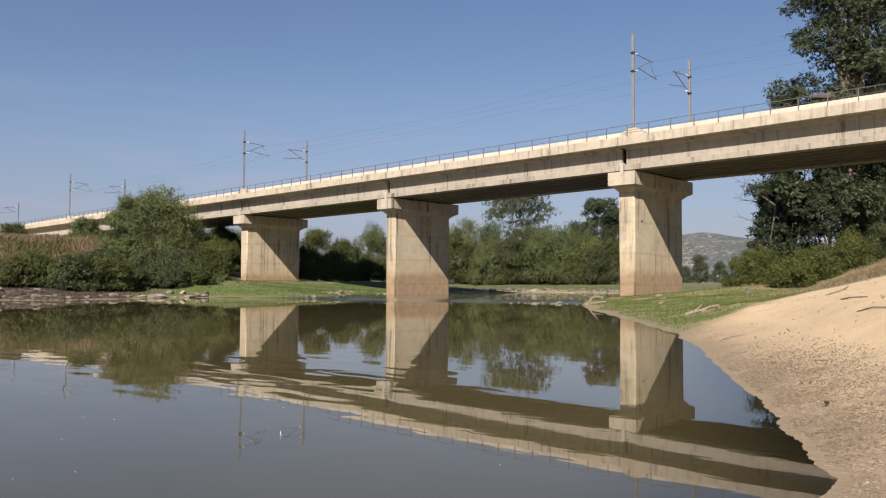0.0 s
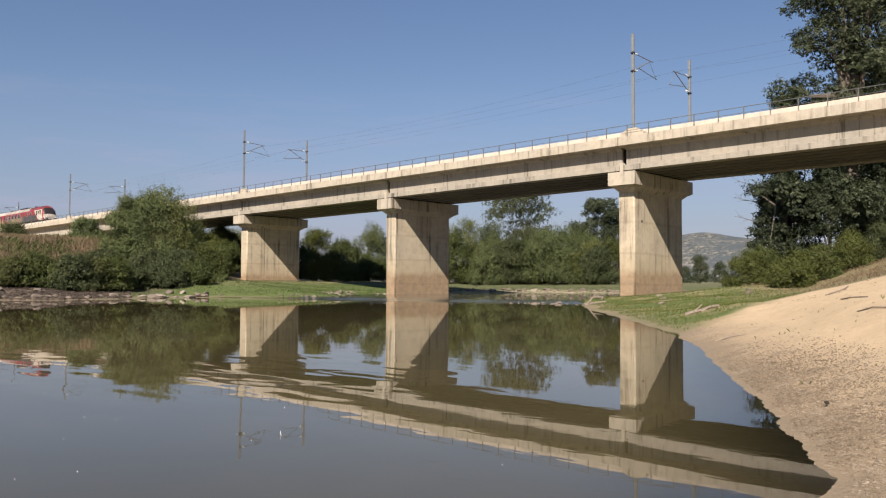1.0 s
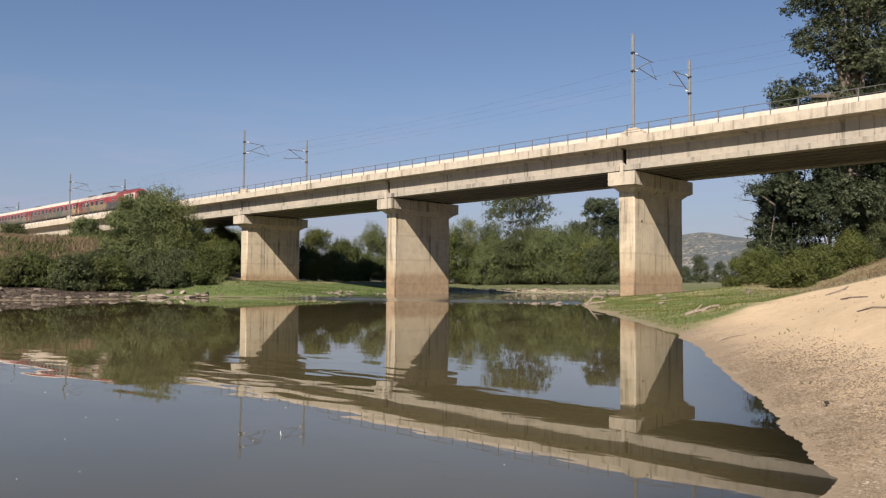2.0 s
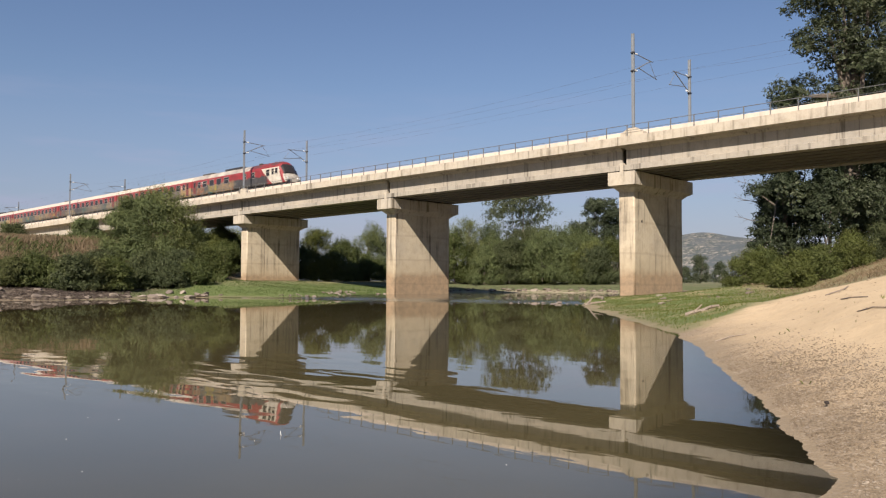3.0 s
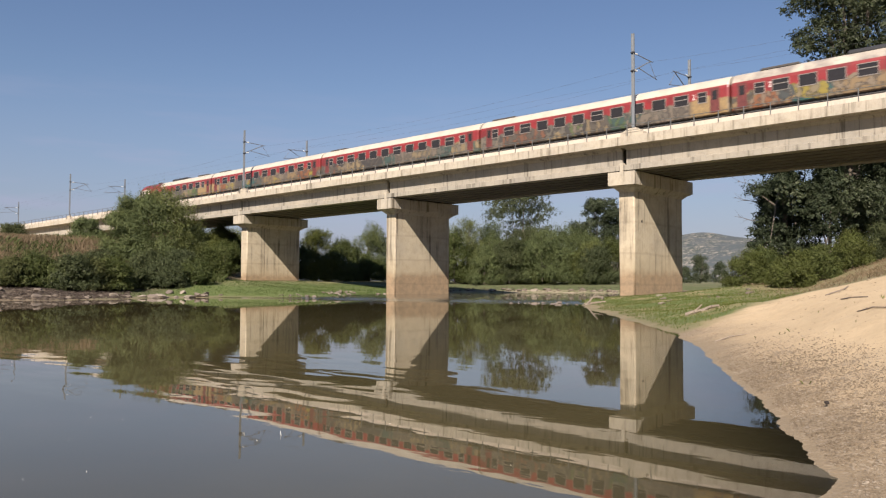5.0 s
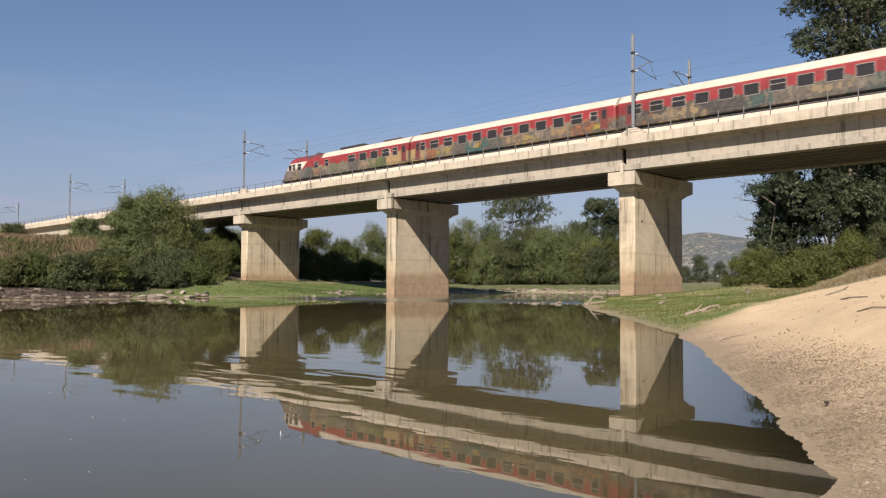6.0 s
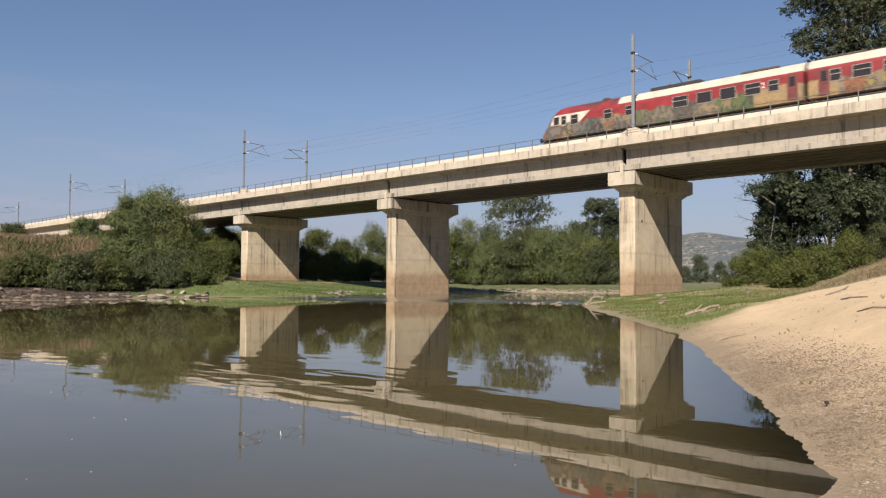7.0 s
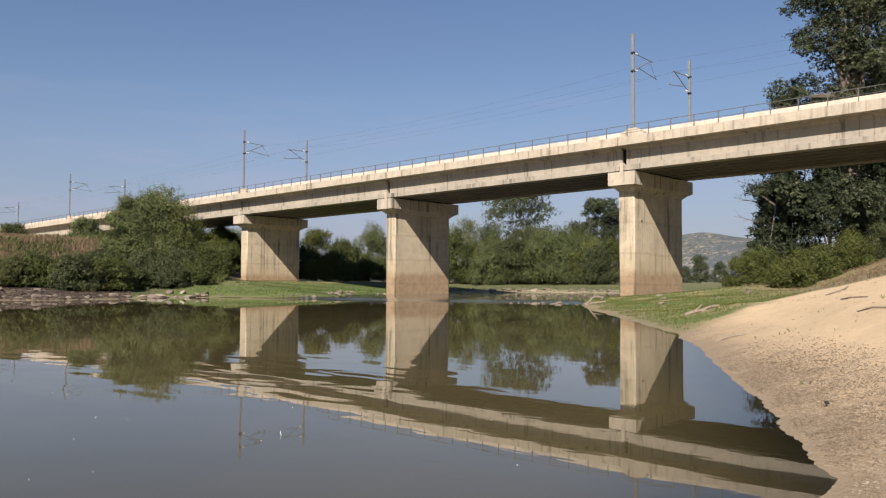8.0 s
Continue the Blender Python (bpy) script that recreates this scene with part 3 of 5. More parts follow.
    if rest:
        tags = n.mix(n.mask(n.math("ADD", back, n.noise(w, 1.5, 3)), 12.6, 13.2), tags, piece(rest, 9.0))
    fade = n.noise(w, 4.0, 4, 0.7)
    tags = n.mix(n.math("MULTIPLY", n.mask(fade, 0.45, 0.68), 0.45), tags, n.mix(0.5, tags, (0.10, 0.083, 0.066)))
    if tan:
        t0, t1 = tan
        tags = n.mix(n.math("MULTIPLY", n.mask(back, t0, t0 + 0.1), n.mask(back, t1, t1 - 0.4)), tags, n.mix(n.mask(fade, 0.35, 0.6), (0.30, 0.205, 0.09), (0.21, 0.145, 0.075)))
    height = n.math("ADD", n.math("MULTIPLY", n.noise(stretch((0.8, 0, 0.4), 5.0), 1.0, 3), 1.3), scrawl)
    low = n.mask(n.math("SUBTRACT", height, z), 0.0, 0.12)
    if cab == "clean":
        low = n.math("MULTIPLY", low, n.mask(n.math("ADD", back, n.math("MULTIPLY", n.noise(w, 1.5, 3), 1.2)), 3.9, 4.9))
    c = n.mix(low, c, tags)
    n.color(c)
    soot = n.noise(w, 2.5, 5, 0.7)
    n.link(n.mix(n.mask(soot, 0.3, 0.8), (0.3, 0.3, 0.3), (0.6, 0.6, 0.6)), n.b.inputs["Roughness"])
    return n.m


GREYS = [(0.0, (0.084, 0.071, 0.056)), (0.16, (0.151, 0.123, 0.093)), (0.32, (0.050, 0.045, 0.041)), (0.46, (0.112, 0.098, 0.078)), (0.58, (0.202, 0.151, 0.084)), (0.70, (0.043, 0.073, 0.062)), (0.80, (0.168, 0.073, 0.039)), (0.88, (0.078, 0.106, 0.034)), (0.95, (0.134, 0.118, 0.098))]
DULL = [(0.0, (0.035, 0.033, 0.033)), (0.35, (0.05, 0.048, 0.046)), (0.65, (0.07, 0.064, 0.06)), (0.88, (0.11, 0.10, 0.085))]
WARM = [(0.0, (0.202, 0.140, 0.073)), (0.18, (0.095, 0.078, 0.062)), (0.36, (0.202, 0.084, 0.037)), (0.50, (0.025, 0.082, 0.076)), (0.66, (0.174, 0.140, 0.101)), (0.80, (0.056, 0.062, 0.059)), (0.90, (0.224, 0.174, 0.034))]

PROFILE = [(0.0, 4.05), (0.45, 4.0), (0.8, 3.88), (1.12, 3.62), (1.33, 3.28), (1.41, 2.95), (1.43, 2.3), (1.43, 1.3), (1.38, 0.95), (1.25, 0.88), (0.0, 0.88)]


def ring(width, top, low=0.88):
    pts = [(y * width, low + (z - 0.88) * (top - low) / 3.17) for y, z in PROFILE]
    return pts + [(-y, z) for y, z in pts[-2:0:-1]]


def body_mesh(length, cab):
    """Car body lofted along x from its front at 0 to -length; cab: a raked nose."""
    if cab:
        st = [(0.0, 0.78, 1.45, 1.0), (-0.10, 0.88, 1.72, 0.92), (-0.28, 0.945, 1.98, 0.88), (-0.6, 0.975, 2.48, 0.88), (-0.9, 0.985, 2.98, 0.88), (-1.2, 0.99, 3.45, 0.88), (-1.45, 0.995, 3.76, 0.88), (-1.8, 1.0, 3.95, 0.88), (-2.3, 1.0, 4.03, 0.88), (-3.2, 1.0, 4.05, 0.88), (-length, 1.0, 4.05, 0.88)]
    else:
        st = [(0.0, 0.97, 4.02, 0.88), (-0.12, 1.0, 4.05, 0.88), (-length + 0.12, 1.0, 4.05, 0.88), (-length, 0.97, 4.02, 0.88)]
    v, f = [], []
    k = len(ring(1, 4))
    for x, w, t, lo in st:
        v += [(x, y, z) for y, z in ring(w, t, lo)]
    for i in range(len(st) - 1):
        for j in range(k):
            a, b = i * k + j, i * k + (j + 1) % k
            f.append((a, a + k, b + k, b))
    f.append(tuple(range(k)))
    f.append(tuple(range((len(st) - 1) * k, len(st) * k))[::-1])
    return v, f


GLASS = plain("dark_glass", (0.028, 0.024, 0.022), 0.22, 0, 0.3)
FRAME = plain("window_frame", (0.30, 0.26, 0.225), 0.5, 0.2)
UNDER = plain("underframe", (0.035, 0.032, 0.03), 0.8, 0, 0.4)
WHITE = plain("number_white", (0.80, 0.72, 0.68), 0.6)
RUBBER = plain("black_rubber", (0.02, 0.02, 0.02), 0.8)


def window_meshes(w, hgt, split):
    made = []
    bm = bmesh.new()
    for x0, x1, z0, z1 in ((-w / 2, w / 2, 0, 0.05), (-w / 2, w / 2, hgt - 0.05, hgt), (-w / 2, -w / 2 + 0.05, 0.05, hgt - 0.05), (w / 2 - 0.05, w / 2, 0.05, hgt - 0.05)):
        box(bm, x0, x1, -0.03, 0.02, z0, z1)
    if split:
        box(bm, -w / 2 + 0.05, w / 2 - 0.05, -0.025, 0.02, hgt * 0.56, hgt * 0.56 + 0.05)
    for nm, b, mat in (("window_frame", bm, FRAME), ("pane", box(bmesh.new(), -w / 2 + 0.04, w / 2 - 0.04, -0.012, 0.03, 0.04, hgt - 0.04), GLASS)):
        me = bpy.data.meshes.new(nm)
        b.to_mesh(me)
        b.free()
        me.materials.append(mat)
        made.append(me)
    return made


WINDOWS = {}


def side_windows(car, spots):
    """Windows on both sides; spots: centre x, width, height, sill and whether a bar splits the pane."""
    for x, w, hgt, sill, split in spots:
        key = (round(w, 2), round(hgt, 2), split)
        if key not in WINDOWS:
            WINDOWS[key] = window_meshes(w, hgt, split)
        for s in (1, -1):
            o = new("window_frame", WINDOWS[key][0])
            o.parent = car
            o.matrix_local = pose(x, -1.43 * s, sill, rz=0 if s > 0 else 180)
            q = new("pane", WINDOWS[key][1])
            q.parent = o


def digit(car, text, x, z):
    for s in (1, -1):
        cu = bpy.data.curves.new("class_number", "FONT")
        cu.body, cu.size, cu.align_x, cu.extrude = text, 0.62, "CENTER", 0.004
        tmp = new("class_number", cu)
        me = bpy.data.meshes.new_from_object(tmp.evaluated_get(bpy.context.evaluated_depsgraph_get()))
        bpy.data.objects.remove(tmp)
        me.materials.clear()
        me.materials.append(WHITE)
        o = new("class_number", me)
        o.parent = car
        o.matrix_local = pose(x, -1.44 * s, z, rx=90, rz=0 if s > 0 else 180)


def bogie(car, x):
    bm = box(bmesh.new(), x - 1.6, x + 1.6, -1.1, -0.95, 0.42, 0.62, 0.02)
    box(bm, x - 1.6, x + 1.6, 0.95, 1.1, 0.42, 0.62, 0.02)
    box(bm, x - 0.25, x + 0.25, -1.1, 1.1, 0.4, 0.8, 0.02)
    b = part("bogie", bm, UNDER, car, "black steel bogie")
    for u in (-1.25, 1.25):
        for y in (-0.75, 0.75):
            bm = rod(rod(bmesh.new(), (x + u, y - 0.06, 0.46), (x + u, y + 0.06, 0.46), 0.46, sides=20), (x + u, -0.75, 0.46), (x + u, 0.75, 0.46), 0.08)
            part("wheel", bm, DARKM, b)


def vestibule_door(car, x):
    for s in (1, -1):
        y = -1.435 * s
        d = part("door", box(bmesh.new(), x - 0.4, x + 0.4, min(y, y + 0.03 * s), max(y, y + 0.03 * s), 1.05, 3.05, 0.01), DOORRED, car, "recessed dark red door")
        part("pane", box(bmesh.new(), x - 0.2, x + 0.2, min(y - 0.01 * s, y + 0.01 * s), max(y - 0.01 * s, y + 0.01 * s), 2.1, 2.85), GLASS, d)


DOORRED = plain("door_red", (0.15, 0.04, 0.035), 0.5, 0, 0.5)


def rail_car(cab, length, paint, spots, doors, digits, gear, label):
    car = thing("cab_car" if cab else "passenger_coach", label, "train car", "cars of the train")
    v, f = body_mesh(length, cab)
    body = sheet("body", v, f, paint, car)
    if cab:
        # windscreen lies just proud of the raked front
        vv = []
        for x, top in ((-0.42, 2.20), (-0.6, 2.48), (-0.9, 2.98), (-1.2, 3.45), (-1.28, 3.55)):
            vv += [(x + 0.03, y, 0.88 + (pz - 0.88) * (top - 0.88) / 3.17 + 0.035) for y, pz in ((-1.12, 3.60), (-0.8, 3.88), (-0.4, 4.0), (0.4, 4.0), (0.8, 3.88), (1.12, 3.60))]
        ff = [(i * 6 + j, i * 6 + j + 1, i * 6 + j + 7, i * 6 + j + 6) for i in range(4) for j in range(5)]
        part_ws = sheet("windscreen", vv, ff, GLASS, car, "black raked windscreen", True)
        sol = part_ws.modifiers.new("thick", "SOLIDIFY")
        sol.thickness = 0.05
        for y in (-0.85, 0.85):
            part("headlight", rod(bmesh.new(), (-0.28, y * 0.95, 1.50), (0.0, y * 0.95, 1.46), 0.12, sides=12), INSUL, car, "round headlight")
            part("buffer", rod(rod(bmesh.new(), (-0.2, y, 1.06), (0.35, y, 1.06), 0.1, sides=10), (0.35, y, 1.06), (0.42, y, 1.06), 0.23, sides=14), DARKM, car)
        part("bumper", box(bmesh.new(), -1.4, -0.05, -1.15, 1.15, 0.35, 0.86, 0.05), UNDER, car, "black plough under the nose")
    side_windows(car, spots)
    for x in doors:
        vestibule_door(car, x)
    for t, x in digits:
        digit(car, t, x, 2.35)
    for x0, x1, hgt in gear:
        bm = box(bmesh.new(), x0, x1, -0.75, 0.75, 3.9, 4.02 + hgt, 0.06)
        for k in range(int((x1 - x0) / 0.8)):
            box(bm, x0 + 0.2 + k * 0.8, x0 + 0.7 + k * 0.8, -0.6, 0.6, 4.02 + hgt - 0.01, 4.05 + hgt)
        part("roof_unit", bm, DARKM if hgt > 0.15 else SOOTY, car, "dark roof equipment")
    part("underframe", box(bmesh.new(), -length + 0.5, -1.5 if cab else -0.5, -1.15, 1.15, 0.5, 0.9, 0.03), UNDER, car)
    bogie(car, -3.6)
    bogie(car, -length + 3.6)
    part("gangway", box(bmesh.new(), -length - 0.14, -length + 0.02, -0.8, 0.8, 1.0, 3.5, 0.04), RUBBER, car, "black rubber gangway bellows")
    if not cab:
        part("gangway", box(bmesh.new(), -0.02, 0.12, -0.8, 0.8, 1.0, 3.5, 0.04), RUBBER, car)
    return car


SOOTY = plain("sooty_roof", (0.075, 0.065, 0.058), 0.8, 0, 0.5)
CAB_LENGTH, COACH = 24.2, 26.45


def coach_spots():
    return [(-2.2, 0.8, 0.92, 1.96, True)] + [(-4.05 - 2.04 * i, 1.3, 0.95, 1.95, i in (0, 4, 8, 9)) for i in range(10)] + [(-24.2, 0.8, 0.92, 1.96, True)]


def cab_spots():
    return [(-1.78, 0.66, 0.78, 2.2, False), (-2.6, 0.6, 0.86, 2.12, True), (-3.78, 0.84, 0.92, 2.02, True), (-7.35, 0.86, 0.88, 2.0, True), (-9.5, 0.8, 0.88, 2.0, True),
            (-14.3, 1.4, 0.95, 1.95, True), (-16.4, 1.34, 0.95, 1.95, False), (-18.4, 1.34, 0.95, 1.95, False), (-20.4, 1.3, 0.95, 1.95, True), (-22.0, 0.84, 0.92, 1.95, True)]


def train():
    cars = []
    front = rail_car(True, CAB_LENGTH, car_paint("graffiti_front", "clean", DULL, 3.0, 1.6, rest=WARM), cab_spots(), [-23.4], [("2", -21.2)], [(-15.8, -11.2, 0.2), (-22.2, -19.2, 0.1), (-7.0, -6.4, 0.12)], "red and white leading cab car with dark graffiti")
    cars.append((front, 0.0, False))
    for i, (pal, shift, scr) in enumerate(((GREYS, 11.0, 1.7), (GREYS, 25.0, 1.6), (WARM, 47.0, 1.65))):
        c = rail_car(False, COACH - 0.28, car_paint("graffiti_coach_" + "abc"[i], False, pal, shift, scr, tan=((0.0, 3.4), (), (24.0, 26.4))[i]), coach_spots(), [-1.15, -25.0], [("2" if i == 0 else "1", -2.95 if i == 0 else -2.6)], [(-25.2, -22.2, 0.05)],
                     ("red passenger coach with white roof and grey-brown graffiti", "red passenger coach with white roof and pale grey graffiti", "red passenger coach with white roof and orange and teal graffiti")[i])
        cars.append((c, CAB_LENGTH + 0.28 + COACH * i, False))
    back = rail_car(True, CAB_LENGTH, car_paint("graffiti_rear", True, GREYS, 71.0, 1.65, tan=(20.4, 24.3)), cab_spots(), [-23.4], [("2", -21.2)], [(-15.8, -11.2, 0.2), (-22.2, -19.2, 0.1), (-7.0, -6.4, 0.12)], "red and white rear cab car with ochre graffiti")
    cars.append((back, 2 * CAB_LENGTH + 0.28 + COACH * 3, True))
    return cars


def ride(t, back, turned):
    """Pose of a car whose front lies that far behind the train's nose; the train runs at an even speed."""
    x = 10.48 + 42.55 * (t - 4.5) - back
    return pose(x, 3.8, 14.30 + GRADE * x, 0, -math.degrees(math.atan(GRADE)), 0) @ pose(0, 0, 0, 0, 0, 180 if turned else 0)


# ---- plants ----
def crown(rng, lobes, count, size, droop=0.0, slim=0.45, gaps=0.35, spray=0.6, lift=0.7):
    """Leaves of a crown in sprays of six along short twigs; lobes are (x, y, z, rx, rz); returns vertices and faces of single leaves."""
    lobes = np.array(lobes)
    p = lobes[:, 3] ** 2 + lobes[:, 4] ** 2
    m = count // 6
    k = rng.choice(len(lobes), m, p=p / p.sum())
    d = rng.normal(size=(m, 3))
    d /= np.linalg.norm(d, axis=1)[:, None]
    d[:, 2] = np.where(d[:, 2] < -0.35, -d[:, 2], d[:, 2])
    r = 0.40 + 0.58 * rng.random(m) ** 0.6
    bumpy = 1 + 0.18 * np.sin(d[:, 0] * 7 + k) * np.cos(d[:, 1] * 8 - k) + 0.14 * np.sin(d[:, 2] * 13 + k * 2)
    L = lobes[k]
    c = L[:, :3] + d * np.stack([L[:, 3], L[:, 3], L[:, 4]], -1) * (r * bumpy)[:, None]
    g = np.sin(c[:, 0] * 2.3 + c[:, 2] * 1.1) * np.cos(c[:, 1] * 2.1 - c[:, 2] * 1.9) + 0.6 * np.sin(c[:, 0] * 5.1 - c[:, 1] * 4.3) * np.cos(c[:, 2] * 4.7)
    keep = (g > -1.0 + gaps * 1.2) | (rng.random(m) < 0.12)
    c, d = c[keep], d[keep]
    m = len(c)
    way = d * 0.8 + rng.normal(size=(m, 3)) * 0.4 + np.array([0, 0, lift])
    way /= np.linalg.norm(way, axis=1)[:, None]
    reach = spray * (0.4 + 1.0 * rng.random(m) ** 2)
    t = np.tile(np.linspace(-0.35, 0.65, 6), m)
    c, d, way = np.repeat(c, 6, 0), np.repeat(d, 6, 0), np.repeat(way, 6, 0)
    reach = np.repeat(reach, 6)
    n = 6 * m
    c = c + way * (t * reach)[:, None] + rng.normal(size=(n, 3)) * (size * 0.55) - np.array([0, 0, 1]) * (droop * reach * np.maximum(t, 0) ** 2)[:, None]
    nor = d * 1.1 + rng.normal(size=(n, 3)) * 0.6 + np.array([0, 0, 0.35])
    nor /= np.linalg.norm(nor, axis=1)[:, None]
    along = way * 0.8 + rng.normal(size=(n, 3)) * 0.6
    along -= nor * (along * nor).sum(1)[:, None]
    along /= np.linalg.norm(along, axis=1)[:, None] + 1e-9
    side = np.cross(nor, along)
    ln = (size * (0.6 + 0.8 * rng.random(n)) * np.where(t > 0.4, 0.75, 1.0))[:, None]
    v = np.stack([c - along * ln + side * ln * slim * 1.1, c + along * ln * 1.1, c - along * ln * 0.8 - side * ln * slim * 1.1], 1).reshape(-1, 3)
    f = np.arange(3 * n).reshape(-1, 3)
    return v, f


def leaves(name, v, f, mat, parent):
    me = bpy.data.meshes.new(name)
    me.vertices.add(len(v))
    me.vertices.foreach_set("co", v.ravel().astype(np.float32))
    me.loops.add(f.size)
    me.loops.foreach_set("vertex_index", f.ravel().astype(np.int32))
    me.polygons.add(len(f))
    me.polygons.foreach_set("loop_start", np.arange(0, f.size, 3, dtype=np.int32))
    me.update(calc_edges=True)
    me.materials.append(mat)
    ob = new(name, me)
    ob.parent = parent
    return ob


def plant(kind, label, category, x, y, r, top, seed, mat, size=0.17, density=55, base=None, stem=0.18, lobe=0.42, spread=0.8, low=0.0, droop=0.2, slim=0.42, gaps=0.35, spray=0.6, lift=0.7, group=""):
    """A tree or bush of radius r and height top above its foot at (x, y); low: share of the height that is bare stem."""
    rng = np.random.default_rng(seed)
    z0 = h(x, y) - 0.15 if base is None else base
    t = thing(kind, label, category, group, pose(x, y, z0))
    hgt = top - z0
    lobes = []
    if low < 0.05:
        # a dome of overlapping clumps
        n = int(20 + r * 2)
        for i in range(n):
            a, u = rng.random() * 6.283, rng.random() ** 0.8
            q = math.sqrt(max(0.0, 1 - u * u)) * (0.50 + 0.22 * rng.random())
            lr = r * (0.24 + 0.16 * rng.random())
            lobes.append((math.cos(a) * q * r * 1.05, math.sin(a) * q * r * 1.05, max(lr * 0.5, u * (hgt - lr * 0.7) * (0.78 + 0.22 * rng.random())), lr, lr * (0.8 + 0.4 * rng.random())))
        lobes += [(math.cos(a) * r * 0.62, math.sin(a) * r * 0.62, hgt * 0.13, r * 0.38, hgt * 0.17) for a in (0.3, 1.4, 2.6, 3.7, 4.8, 5.8)]
        lobes.append((0, 0, hgt * 0.5, r * 0.5, hgt * 0.42))
    else:
        n = int(16 + hgt * 1.5 + r * 1.5)
        for i in range(n):
            a, q = rng.random() * 6.283, np.sqrt(rng.random()) * spread
            u = low + (1 - low) * (0.12 + 0.88 * rng.random())
            widest = math.sin(math.pi * min(1, max(0.12, (u - low) / (1 - low) * 0.72 + 0.2))) ** 0.5
            lr = r * lobe * (0.5 + 0.5 * rng.random())
            lobes.append((math.cos(a) * q * r * widest, math.sin(a) * q * r * widest, min(u * hgt, hgt - lr * 0.8), lr, lr * (0.75 + 0.3 * rng.random())))
        lobes.append((0, 0, hgt - r * lobe * 0.8, r * lobe * 0.8, r * lobe * 0.7))
        lobes += [(0, 0, hgt * (low + (1 - low) * k / 6), r * 0.45, hgt * 0.1) for k in range(1, 6)]
    area = sum(4 * l[3] * (l[3] + l[4]) for l in lobes)
    v, f = crown(rng, lobes, int(min(90000 if stem > 0.3 else 45000, area * density)), size, droop, slim, gaps, spray, lift)
    v[:, 2] = np.maximum(v[:, 2], 0.02)
    leaves("crown", v, f, mat, t)
    bm = bmesh.new()
    tr = max(0.06, stem * (hgt / 12))
    neck = Vector((rng.normal() * 0.2, rng.normal() * 0.2, hgt * max(0.18, low * 0.8)))
    rod(bm, (0, 0, -0.3), neck, tr * 1.25, tr, 8)
    tip = Vector((neck.x * 2, neck.y * 2, hgt * 0.85))
    rod(bm, neck, tip, tr, tr * 0.25, 7)
    for l in lobes[:10]:
        a = neck.lerp(tip, 0.75 * rng.random())
        rod(bm, a, (l[0], l[1], l[2]), tr * 0.45, tr * 0.1, 5)
    part("trunk", bm, BARK, t)
    return t


def spot(px, depth):
    """Ground point at that depth from the camera's stand and share px of the half width to its right."""
    d = Vector((-math.sin(YAW), math.cos(YAW), 0)) * depth + Vector((math.cos(YAW), math.sin(YAW), 0)) * depth * px * 0.5677
    return EYE.x + d.x, EYE.y + d.y


def put(kind, px, depth, r, top, seed, mat, **more):
    label, category = PLANT_LABELS[kind]
    x, y = spot(px, depth)
    label = label if mat is not OLIVE else label.replace("green", "olive-green")
    opts = dict(size=0.17 if kind == "poplar_tree" else 0.11, density=120 if r < 3 else 85)
    if kind == "willow_bush":
        opts.update(spray=0.95, lift=0.9, slim=0.28, size=0.125, gaps=0.36)
    elif kind == "shrub":
        opts.update(spray=0.65, lift=0.7, slim=0.34, gaps=0.40)
    else:
        opts.update(spray=0.7, lift=0.2, gaps=0.55)
    opts.update(more)
    return plant(kind, label, category, x, y, r, top, seed, mat, group=category + "s along the river", **opts)


PLANT_LABELS = {
    "willow_bush": ("grey-green bushy willow growing on the river bank", "willow"),
    "shrub": ("low green leafy shrub on the river bank", "shrub"),
    "poplar_tree": ("tall dark green poplar tree with an open crown", "tree"),
    "far_tree": ("dark green tree standing far off in the meadow", "tree"),
}


